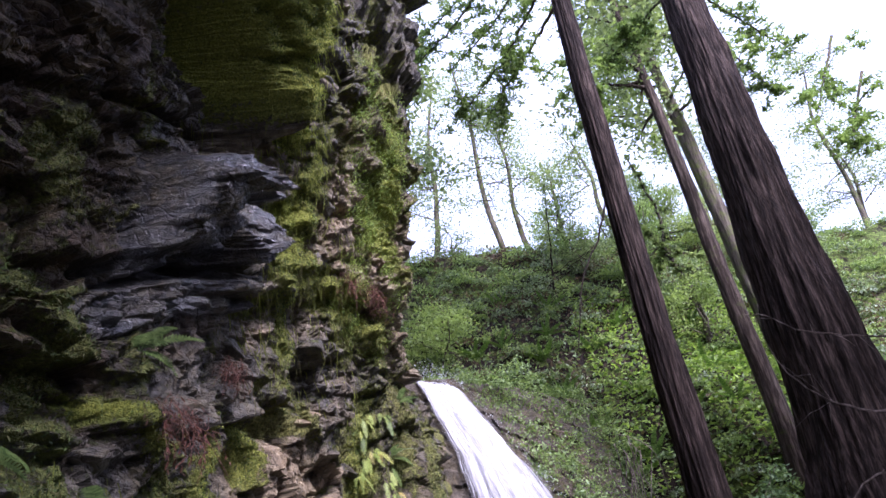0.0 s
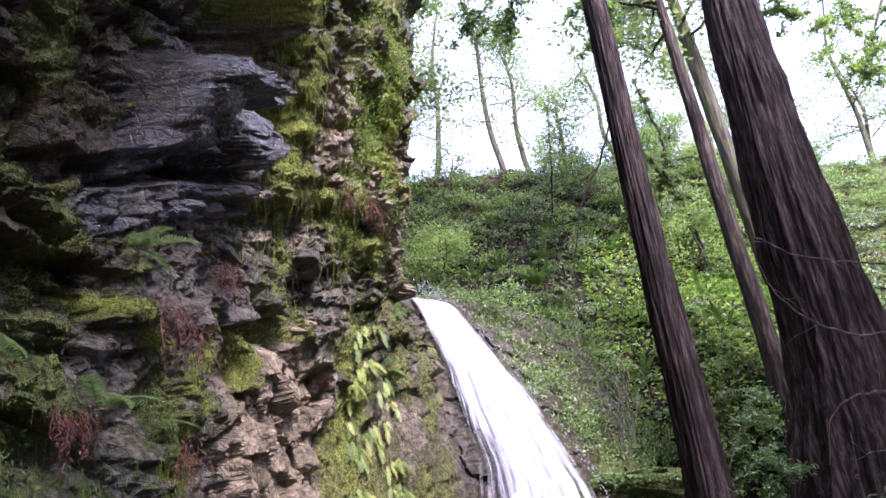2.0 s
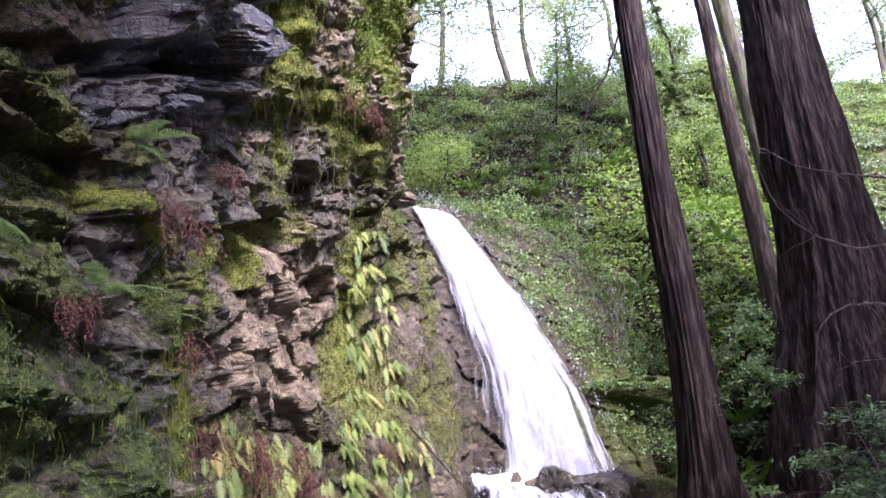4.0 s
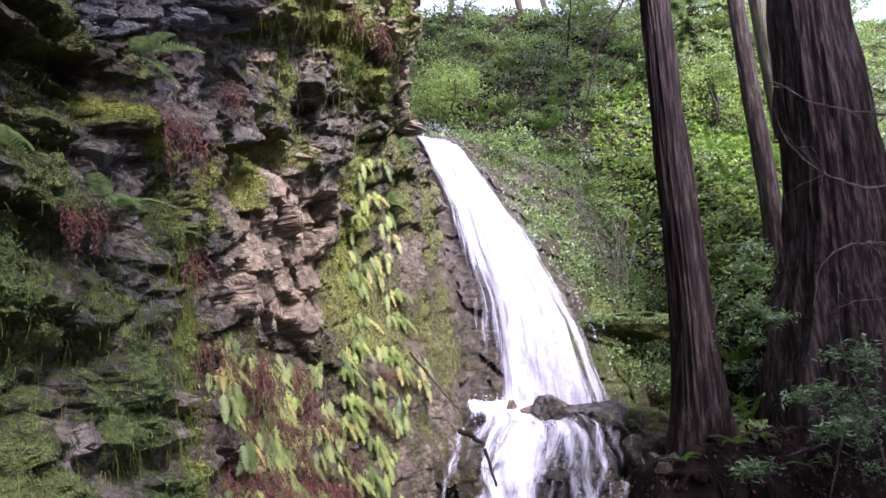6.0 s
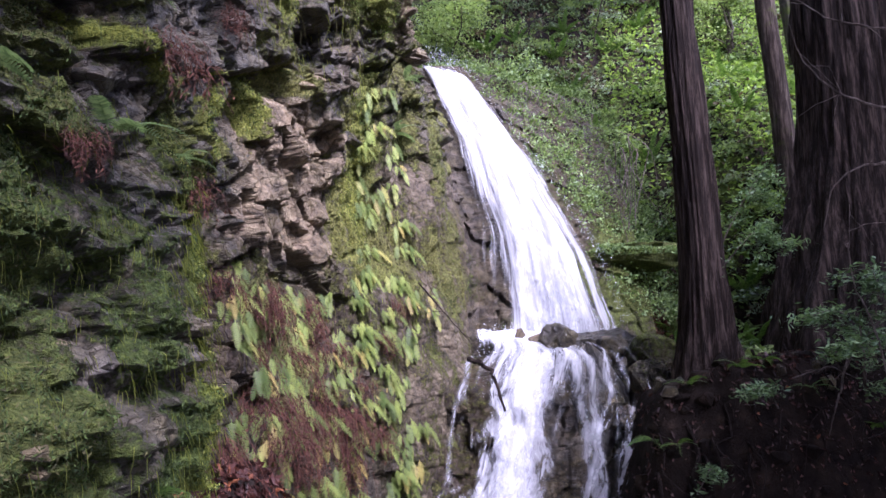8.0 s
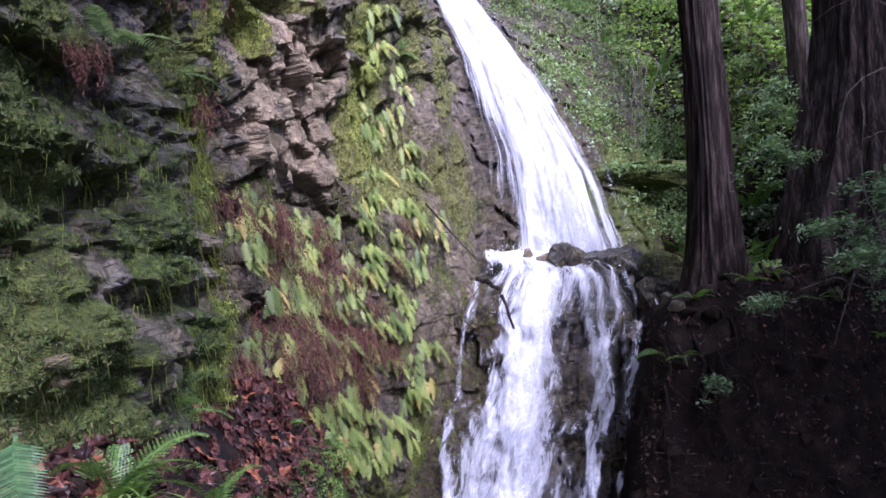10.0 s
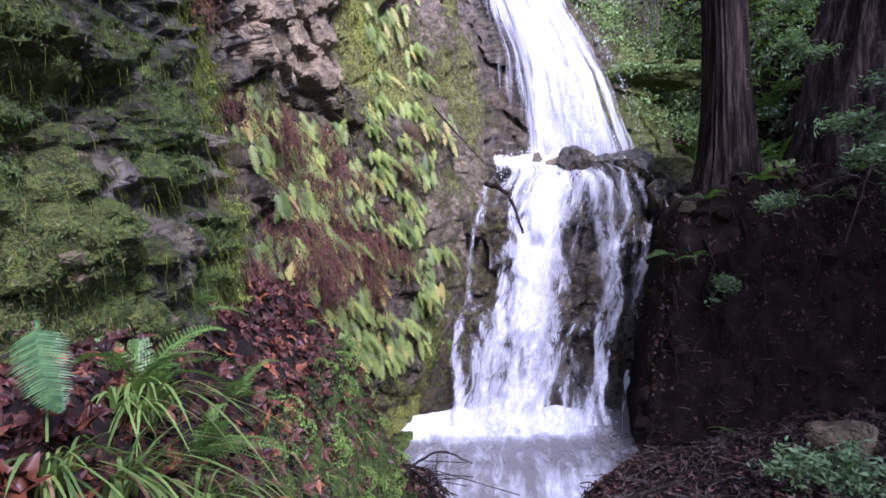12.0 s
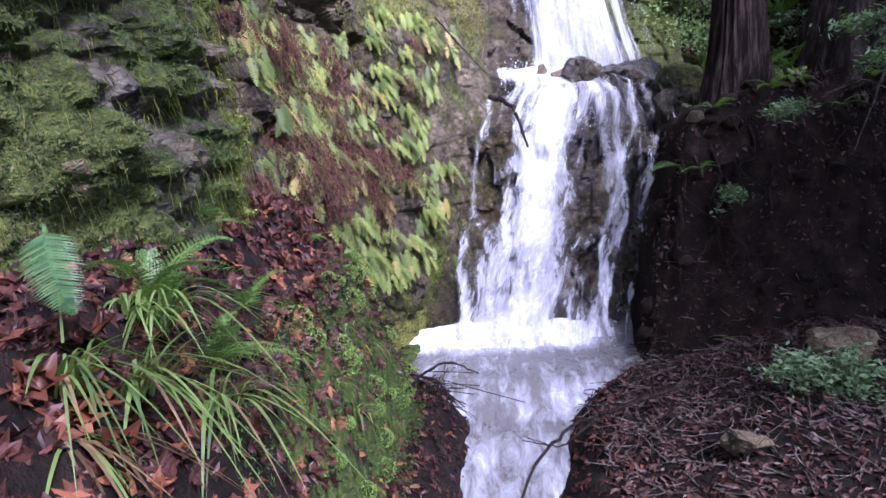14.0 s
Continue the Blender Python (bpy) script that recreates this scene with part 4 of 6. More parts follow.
# ---- plant and stone builders ----
MOSS_TUFT = leaf_material("moss_tufts", (0.015, 0.028, 0.008), (0.085, 0.128, 0.024), 0.25, 0.8)
OLIVE_TUFT = leaf_material("dry_moss", (0.035, 0.034, 0.012), (0.15, 0.14, 0.045), 0.2, 0.85)
FERN = leaf_material("fern_green", (0.045, 0.1, 0.018), (0.14, 0.24, 0.04), 0.35, 0.4)
FERN_PALE = leaf_material("fern_grey_green", (0.08, 0.13, 0.06), (0.19, 0.26, 0.13), 0.35, 0.4)
POLYPODY = leaf_material("polypody_green", (0.07, 0.11, 0.016), (0.25, 0.31, 0.045), 0.3, 0.5, (0.36, 0.28, 0.08), True)
DEAD = leaf_material("dead_fronds", (0.03, 0.013, 0.009), (0.145, 0.056, 0.031), 0.15, 0.8)
LITTER = leaf_material("leaf_litter", (0.022, 0.011, 0.008), (0.115, 0.052, 0.034), 0.05, 0.45, (0.14, 0.1, 0.085))
MAPLE = leaf_material("maple_leaves", (0.02, 0.0085, 0.006), (0.09, 0.03, 0.019), 0.1, 0.45, (0.22, 0.08, 0.035))
GRASS = leaf_material("sedge_green", (0.05, 0.1, 0.018), (0.17, 0.25, 0.045), 0.35, 0.45)
STRAW = leaf_material("dry_sedge", (0.09, 0.05, 0.02), (0.24, 0.15, 0.06), 0.25, 0.6)
DROPS = nodes_of("spray")[0]
DROPS.node_tree.nodes["Principled BSDF"].inputs["Base Color"].default_value = (0.85, 0.88, 0.9, 1)


def frond_mesh(name, material, length, width, pairs, arch, seed, shape="lance", lean=0.35):
    """One fern frond: a bent midrib with paired leaflets. It starts at the origin and grows along +y, bending down."""
    rng = np.random.default_rng(seed)
    t = np.linspace(0, 1, pairs + 2)
    ang = np.linspace(0.25 * arch, -1.0 * arch, len(t))
    y = np.r_[0, np.cumsum(np.cos(ang[:-1]))] / len(t) * length
    z = np.r_[0, np.cumsum(np.sin(ang[:-1]))] / len(t) * length
    mid = np.stack([0.02 * length * np.sin(t * 3 + seed), y, z], -1)
    vs, fs = [], []

    def quad(a, b, c, d):
        k = len(vs)
        vs.extend([a, b, c, d])
        fs.append((k, k + 1, k + 2, k + 3))
    rib = 0.012 * length
    for k in range(len(t) - 1):
        w0, w1 = rib * (1 - t[k]) + 0.001, rib * (1 - t[k + 1]) + 0.0005
        quad(mid[k] + (w0, 0, 0), mid[k + 1] + (w1, 0, 0), mid[k + 1] - (w1, 0, 0), mid[k] - (w0, 0, 0))
    step = length / pairs
    for k in range(1, len(t) - 1):
        s = t[k]
        prof = {"lance": math.sin(math.pi * min(1, 0.12 + 0.88 * s) ** 0.75) ** 0.8, "tri": (1 - s) ** 0.8 * min(1, s * 9), "oblong": min(1, s * 5) * (1 - s ** 4)}[shape]
        ln = width * 0.5 * prof * rng.uniform(0.88, 1.08)
        if s < 0.1 or ln < 0.004:
            continue
        for side in (-1, 1):
            tip = mid[k] + np.array([side * ln, lean * ln, -0.12 * ln + rng.normal() * 0.06 * ln])
            h = step * {"oblong": 0.31, "lance": 0.43, "tri": 0.4}[shape]
            knee = mid[k] * 0.45 + tip * 0.55 + (0, 0, 0.05 * ln)
            a, b = mid[k] + (0, h, 0), mid[k] - (0, h, 0)
            if shape == "tri":
                # leaflets cut again into small lobes
                lobes = max(3, int(ln / 0.012))
                for q in range(lobes):
                    f = (q + 0.6) / lobes
                    c = mid[k] * (1 - f) + tip * f
                    r = h * 1.25 * (1 - f) ** 0.6 + 0.002
                    out = (tip - mid[k]) / lobes * 0.62
                    quad(c - out * 0.8, c + (0, r, 0.1 * r), c + out, c - (0, r, 0.1 * r))
            else:
                quad(b, knee - (0, h * 0.95, 0), knee + (0, h * 0.8, 0), a)
                quad(knee - (0, h * 0.95, 0), tip, tip + (0, h * 0.1, 0), knee + (0, h * 0.8, 0))
    return raw_mesh(name, vs, fs, material, False)


def fern_plant(name, label, meshes, count, seed, up=35, category="fern", group="", spread=360, start=0):
    """A crown of fronds round one base."""
    rng = np.random.default_rng(seed)
    ob = tagged(new(name), label, category, group)
    for k in range(count):
        f = part("frond", meshes[k % len(meshes)], ob)
        f.matrix_local = pose(0, 0, 0.0, rng.uniform(up - 18, up + 22), rng.uniform(-25, 25), start + spread * (k + rng.uniform(-0.3, 0.3)) / count) @ Matrix.Diagonal((*(3 * [rng.uniform(0.7, 1.1)]), 1))
    return ob


def hull_stone(name, seed, dims, material=None, tan=0.0, moss=0.0, wet=0.3, soil=0.0, points=18):
    """An angular broken stone."""
    rng = np.random.default_rng(seed)
    bm = bmesh.new()
    for _ in range(points):
        v = rng.uniform(-1, 1, 3)
        v /= max(abs(v).max(), 1e-3)
        v *= rng.uniform(0.72, 1.0, 3)
        bm.verts.new(v * np.array(dims) / 2)
    bmesh.ops.convex_hull(bm, input=bm.verts)
    loose = [v for v in bm.verts if not v.link_faces]
    bmesh.ops.delete(bm, geom=loose, context="VERTS")
    bmesh.ops.bevel(bm, geom=bm.edges[:], offset=min(dims) * 0.04, segments=1, affect="EDGES")
    me = bpy.data.meshes.new(name)
    bm.to_mesh(me)
    bm.free()
    me.materials.append(material or ROCK)
    n = len(me.vertices)
    for key, val in dict(tan=tan, moss=moss, wet=wet, soil=soil, olive=0.3).items():
        give(me, key, np.full(n, val))
    return me


def boulder(name, seed, dims, moss=0.1, wet=0.9, tan=0.0, cuts=5):
    """A water-worn boulder: a ball cut by random planes and roughened."""
    rng = np.random.default_rng(seed)
    bm = bmesh.new()
    bmesh.ops.create_icosphere(bm, subdivisions=5 if max(dims) > 0.5 else 4, radius=1)
    v = np.array([p.co for p in bm.verts])
    for _ in range(cuts + 6):
        n = rng.normal(size=3)
        n /= np.linalg.norm(n)
        h = rng.uniform(0.5, 0.85)
        over = np.clip(v @ n - h, 0, None)
        v -= over[:, None] * n * 0.97
    k = 1 + 0.08 * fbm(v[:, 0] * 2, v[:, 1] * 2, v[:, 2] * 2, 4, seed) + 0.16 * facets(v[:, 0] * 2.2, v[:, 1] * 2.2, v[:, 2] * 2.2, seed) + 0.05 * fbm(v[:, 0] * 9, v[:, 1] * 9, v[:, 2] * 9, 3, seed + 2)
    v = v * k[:, None] * np.array(dims) / 2
    for p, c in zip(bm.verts, v):
        p.co = c
    me = bpy.data.meshes.new(name)
    bm.to_mesh(me)
    bm.free()
    me.materials.append(ROCK)
    up = np.clip(v[:, 2] / dims[2] + 0.5, 0, 1)
    for key, val in dict(moss=moss + 0.35 * (up - 0.5) * (moss > 0.2), wet=wet + 0 * up, tan=tan + 0 * up, soil=0.1 + 0 * up, olive=0.3 + 0 * up).items():
        give(me, key, val)
    me.polygons.foreach_set("use_smooth", np.zeros(len(me.polygons), bool))
    return me


def strip(points, widths, side):
    """A thin bent blade along points; side: its width direction."""
    p = np.asarray(points, float)
    w = np.asarray(widths, float)[:, None] * np.asarray(side, float)[None] / 2
    n = len(p)
    v = np.concatenate([p - w, p + w])
    f = np.stack([np.arange(n - 1), np.arange(1, n), np.arange(1, n) + n, np.arange(n - 1) + n], -1)
    return v, f


def maple_outline():
    pts = []
    for k, (a, r) in enumerate([(-150, 0.45), (-118, 0.72), (-95, 0.42), (-62, 0.95), (-38, 0.5), (-16, 0.72), (0, 1.08), (16, 0.72), (38, 0.5), (62, 0.95), (95, 0.42), (118, 0.72), (150, 0.45), (180, 0.22)]):
        pts.append((r * math.sin(radians(a)), r * math.cos(radians(a))))
    return np.array(pts)


def maple_leaf(seed, size):
    """A curled lobed leaf, in quads from its middle outwards."""
    rng = np.random.default_rng(seed)
    o = maple_outline() * rng.uniform(0.9, 1.1, (14, 2))
    inner = o * 0.5
    bend = rng.uniform(-0.5, 0.7)
    v = np.concatenate([inner, o])
    z = bend * v[:, 0] ** 2 - rng.uniform(-0.2, 0.4) * v[:, 1] ** 2 + 0.08 * rng.normal(size=len(v))
    v = np.c_[v, z] * size / 2
    n = 14
    f = [(k, (k + 1) % n, (k + 1) % n + n, k + n) for k in range(n)]
    f += [(0, 1, 12, 13), (1, 2, 11, 12), (2, 3, 10, 11), (3, 4, 9, 10), (4, 5, 8, 9), (5, 6, 7, 8)]
    return v, np.array(f)


def scatter_pieces(protos, places, rng, tilt=0.5, scale=(0.7, 1.2), normal=None):
    """Join turned copies of small pieces at the places."""
    out = []
    for k, p in enumerate(places):
        v, f = protos[rng.integers(len(protos))]
        m = Euler((rng.normal() * tilt, rng.normal() * tilt, rng.uniform(0, 6.28))).to_matrix()
        if normal is not None:
            m = Vector(normal[k]).to_track_quat("Z", "Y").to_matrix() @ m
        out.append((np.asarray(v) @ np.array(m).T * rng.uniform(*scale) + p, f))
    return joined(out)


def frame_on(p, n, twist=0.0):
    """A pose at p whose z axis points along the surface's normal and whose -y axis hangs down."""
    n = Vector(n)
    down = Vector((0, 0, -1))
    down = (down - n * down.dot(n)).normalized() if abs(n.z) < 0.98 else Vector((0, -1, 0))
    y = down
    x = y.cross(n).normalized()
    m = Matrix((x, y, n)).transposed().to_4x4()
    return Matrix.Translation(p) @ m @ pose(0, 0, 0, 0, 0, twist)


def outward(n):
    """A calmer normal, mostly level, for what hangs on the wall."""
    return np.array([n[0] * 0.5 + 0.5, n[1] * 0.5 - 0.75, 0.12 * n[2] + 0.12])


# ---- cliff: loose blocks, moss, ferns ----
rng = np.random.default_rng(5)
blocks = [hull_stone("rock", 400 + k, d, tan=tn, moss=ms, wet=w) for k, (d, tn, ms, w) in enumerate([
    ((0.3, 0.2, 0.14), 0.9, 0.1, 0.2), ((0.2, 0.16, 0.1), 0.8, 0.15, 0.2), ((0.36, 0.24, 0.12), 0.1, 0.25, 0.7), ((0.22, 0.2, 0.09), 0.0, 0.3, 0.6),
    ((0.42, 0.22, 0.1), 0.15, 0.1, 0.9), ((0.26, 0.14, 0.14), 0.5, 0.3, 0.4), ((0.14, 0.12, 0.08), 0.6, 0.2, 0.3), ((0.5, 0.3, 0.13), 0.05, 0.4, 0.5)])]


def wall_blocks(count, ylo, yhi, zlo, zhi, kinds, scale=(0.6, 1.3), sink=0.05):
    y, z = rng.uniform(ylo, yhi, count), rng.uniform(zlo, zhi, count)
    p, n = cliff_at(y, z)
    for k in range(count):
        b = part("rock", blocks[kinds[rng.integers(len(kinds))]], cliff)
        m = Matrix.Translation(p[k] - n[k] * sink) @ pose(0, 0, 0, rng.uniform(-14, 14), rng.uniform(2, 16), rng.uniform(40, 110))
        b.matrix_world = m @ Matrix.Diagonal((*(3 * [rng.uniform(*scale)]), 1))


wall_blocks(22, 5.4, 6.8, 3.3, 4.7, (0, 1, 5, 6), (0.5, 1.0), 0.06)
wall_blocks(30, 4.9, 7.2, 4.6, 6.6, (0, 3, 5, 7), (0.6, 1.2), 0.08)
wall_blocks(12, 3.0, 5.2, 3.7, 5.0, (3, 5, 7), (0.6, 1.1), 0.08)
wall_blocks(16, 2.5, 4.2, 1.5, 3.3, (1, 6), (0.4, 0.9), 0.035)
wall_blocks(24, 5.0, 7.2, 6.3, 8.6, (0, 3, 5, 6))
wall_blocks(10, 4.7, 7.0, 1.2, 3.2, (1, 2, 3, 6), (0.5, 1.0), 0.06)

# moss tufts where the moss is thick
pts = np.stack([CX, CY, CZ], -1).reshape(-1, 3)
wgt = (np.clip(CLIFF_MASKS["moss"] - 0.45, 0, 1) ** 1.0 * (CY > 1.8) * (CY < 8.6) * (CZ < 9.4) * (CZ > 0.3)).ravel()
oli = CLIFF_MASKS["olive"].ravel()


def moss_layer(name, count, weights, material, size, droop, label):
    w = weights / weights.sum()
    idx = rng.choice(len(pts), count, p=w)
    c = pts[idx] + rng.normal(size=(count, 3)) * 0.012 + (0.012, -0.006, 0)
    v, f = leaf_quads(c, size, rng, 0.0, 3.2, droop)
    return tagged(part(name, raw_mesh(name, v, f, material, False)), label, "moss", kind="stuff")


bri = CLIFF_MASKS["bright"].ravel()
moss_layer("moss", 80000, wgt * (1 - oli) * (1 - 0.8 * bri), MOSS_TUFT, 0.0075, 0.8, "bright green moss tufts on the cliff")
moss_layer("dry_moss", 36000, wgt * oli * (1 - 0.8 * bri), OLIVE_TUFT, 0.009, 1.1, "olive brown hanging moss on the cliff")

# moss and root strands that hang from edges
strands = []
zone = rng.integers(0, 4, 500)
ylo, yhi = np.array([4.4, 4.6, 4.6, 5.2])[zone], np.array([6.8, 7.0, 6.6, 7.4])[zone]
zlo, zhi = np.array([6.8, 2.4, 4.6, 5.4])[zone], np.array([9.2, 3.6, 6.4, 6.6])[zone]
P, N = cliff_at(rng.uniform(ylo, yhi), rng.uniform(zlo, zhi))
for k in range(500):
    ln, t = rng.uniform(0.05, 0.24), np.linspace(0, 1, 5)[:, None]
    q = P[k] + N[k] * 0.03 + t * ln * np.array([rng.normal() * 0.12, rng.normal() * 0.12, -1]) + np.sqrt(t) * N[k] * 0.03
    strands.append(strip(q, np.linspace(0.008, 0.003, 5), (0.8, -0.6, 0)))
v, f = joined(strands)
tagged(part("hanging_moss", raw_mesh("hanging_moss", v, f, OLIVE_TUFT, False)), "thin olive moss strands hanging from ledges", "moss", kind="stuff")
# yellow-green moss colour, raised so that it reads as lit
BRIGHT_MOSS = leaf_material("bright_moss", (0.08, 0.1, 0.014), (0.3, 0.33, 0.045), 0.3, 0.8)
moss_layer("bright_moss", 42000, wgt * bri, BRIGHT_MOSS, 0.008, 1.2, "yellow-green moss on the edges of the cliff, coloured lighter as if sunlit")
drapes = []
P, N = cliff_at(np.r_[rng.uniform(4.2, 5.6, 1000), rng.uniform(5.0, 7.0, 800), rng.uniform(3.75, 4.12, 600), rng.uniform(6.6, 7.6, 300), rng.uniform(2.3, 4.2, 1100)], np.r_[rng.uniform(6.5, 9.3, 1000), rng.uniform(5.0, 7.6, 800), rng.uniform(1.6, 3.4, 600), rng.uniform(2.2, 4.2, 300), rng.uniform(1.6, 3.7, 1100)])
for k in range(len(P)):
    ln, t = rng.uniform(0.04, 0.2) * (0.5 if k >= 1800 else 1.0), np.linspace(0, 1, 5)[:, None]
    q = P[k] + N[k] * 0.025 + rng.normal(size=3) * 0.02 + t * ln * np.array([rng.normal() * 0.15, rng.normal() * 0.15, -1]) + np.sqrt(t) * N[k] * 0.025
    drapes.append(strip(q, np.linspace(0.008, 0.003, 5), (0.8, -0.6, 0)))
v, f = joined(drapes)
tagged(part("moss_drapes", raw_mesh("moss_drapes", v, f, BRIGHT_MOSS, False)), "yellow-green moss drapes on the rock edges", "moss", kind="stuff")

# small leathery ferns that hang on the lower wall
poly_meshes = [frond_mesh("frond", POLYPODY, ln, wd, n, 0.5, 30 + k, "oblong", 0.4) for k, (ln, wd, n) in enumerate([(0.2, 0.08, 11), (0.25, 0.085, 13), (0.16, 0.07, 9), (0.28, 0.09, 14)])]


def wall_fern(name, label, meshes, count, seed, group):
    r = np.random.default_rng(seed)
    ob = tagged(new(name), label, "fern", group)
    for k in range(count):
        fr = part("frond", meshes[r.integers(len(meshes))], ob)
        fr.matrix_local = pose(r.normal() * 0.03, r.normal() * 0.03, 0.015, r.uniform(5, 40), r.uniform(-20, 20), r.normal() * 24) @ Matrix.Diagonal((*(3 * [r.uniform(0.75, 1.15)]), 1))
    return ob


protos = [wall_fern("polypody_fern", "yellow-green polypody fern hanging on the damp wall", poly_meshes, 3 + k, 50 + k, "ferns on the wall") for k in range(4)]
y, z = np.r_[rng.uniform(4.95, 7.4, 190), rng.uniform(7.0, 7.7, 34)], np.r_[0.85 + 2.4 * rng.random(190), rng.uniform(2.9, 5.4, 34)]
keep = ((z < 3.6 - 0.25 * (y - 4.5)) | (y > 6.6)) & (fbm(y * 1.6, z * 1.6, 0, 2, 97) > -0.6)
placed = 0
p, n = cliff_at(y, z)
for k in np.where(keep)[0]:
    m = frame_on(p[k] + n[k] * 0.02, outward(n[k]), rng.uniform(-14, 14)) @ Matrix.Diagonal((*(3 * [rng.uniform(0.45, 0.88)]), 1))
    if placed < 4:
        protos[placed].matrix_world = m
    else:
        c = copy_thing(protos[placed % 4], m)
        c.scale = (1, 1, 1)
    placed += 1

# withered red-brown fern skirts
def dead_tuft(seed, count, length, spread):
    r = np.random.default_rng(seed)
    out = []
    for _ in range(count):
        t = np.linspace(0, 1, 6)[:, None]
        d = np.array([r.normal() * spread, 1.0, 0.35 * r.random()])
        ln = length * r.uniform(0.3, 1.1) ** 1.3
        q = t * ln * d + np.sin(t * 2.6) * np.array([r.normal() * 0.04, 0, 0.07 * r.random() + 0.02]) + r.normal(size=3) * (0.05, 0.03, 0.01)
        out.append(strip(q, np.linspace(0.0024, 0.0012, 6) * r.uniform(0.7, 1.4), (1, 0, 0.3 * r.normal())))
        # shrivelled leaflets
        for s in np.linspace(0.15, 1, int(8 * ln / 0.25) + 2):
            b = np.array([np.interp(s, t[:, 0], q[:, a]) for a in range(3)])
            e = b + np.array([r.normal() * 0.02, 0.012 + 0.014 * r.random(), r.normal() * 0.012])
            out.append(strip([b, (b + e) / 2, e], [0.003, 0.0045, 0.0015], (r.normal(), 0.3 * r.normal(), 0.6 * r.normal())))
    return joined(out)


dead_meshes = [raw_mesh("dead_fronds", *dead_tuft(60 + k, 52, 0.2 + 0.06 * k, 0.2), DEAD, False) for k in range(5)]
spots = [(3.0, 3.45), (4.1, 3.45), (3.7, 4.15), (4.8, 4.85), (6.65, 6.65), (5.0, 3.05), (5.6, 2.9), (6.1, 2.5), (6.5, 2.75), (6.3, 2.0), (6.8, 2.2), (5.3, 2.3), (4.9, 1.9), (6.9, 6.6), (5.8, 2.0), (4.75, 2.7), (6.6, 1.7), (7.2, 3.0)] + [(rng.uniform(4.6, 7.1), rng.uniform(1.3, 3.1)) for _ in range(34)]
for k, (yy, zz) in enumerate(spots):
    p, n = cliff_at([yy], [zz])
    ob = tagged(new("dead_fern"), "withered red-brown fern skirt hanging on the wall", "dead fern", "withered ferns")
    ob.matrix_world = frame_on(p[0] + n[0] * 0.04, outward(n[0]), rng.uniform(-12, 12)) @ Matrix.Diagonal((*(3 * [rng.uniform(0.8, 1.3)]), 1))
    part("dead_fronds", dead_meshes[k % 5], ob)

# green fronds on the upper wall
sword_meshes = [frond_mesh("frond", FERN, ln, wd, n, a, 80 + k, "lance", 0.3) for k, (ln, wd, n, a) in enumerate([(0.62, 0.13, 26, 0.9), (0.5, 0.11, 22, 1.1), (0.7, 0.14, 28, 0.7)])]
pale_meshes = [frond_mesh("frond", FERN_PALE, ln, wd, n, a, 90 + k, "lance", 0.3) for k, (ln, wd, n, a) in enumerate([(0.42, 0.13, 20, 0.9), (0.34, 0.12, 18, 1.1)])]
for yy, zz, cnt, sc in ((3.67, 4.5, 4, 0.9), (3.95, 3.55, 3, 0.8), (3.2, 3.5, 4, 0.9), (4.5, 3.5, 2, 1.0), (2.7, 3.7, 4, 0.9), (7.55, 5.0, 5, 1.0), (7.6, 5.6, 4, 0.9)):
    p, n = cliff_at([yy], [zz])
    ob = fern_plant("wall_fern", "drooping grey-green fern rooted in a rock crack", pale_meshes, cnt, int(yy * 100), 10, "fern", "ferns on the wall", 150, -160)
    ob.matrix_world = Matrix.Translation(p[0] + n[0] * 0.03) @ Matrix.Diagonal((sc, sc, sc, 1))

# bright leaves on the cliff's outer rim
RIM = leaf_material("rim_leaves", (0.08, 0.13, 0.02), (0.26, 0.36, 0.05), 0.4, 0.5)
P, N = cliff_at(rng.uniform(6.5, 7.4, 140), rng.uniform(6.0, 9.6, 140))
rim = [P[k] + N[k] * 0.02 + rng.normal(size=(150, 3)) * (0.07, 0.07, 0.09) for k in range(140)]
v, f = leaf_quads(np.concatenate(rim), 0.0085, rng, 0.0, 3.4, 1.2)
tagged(part("rim_plants", raw_mesh("rim_plants", v, f, RIM, False)), "small bright green plants along the cliff's rim", "plants", kind="stuff")

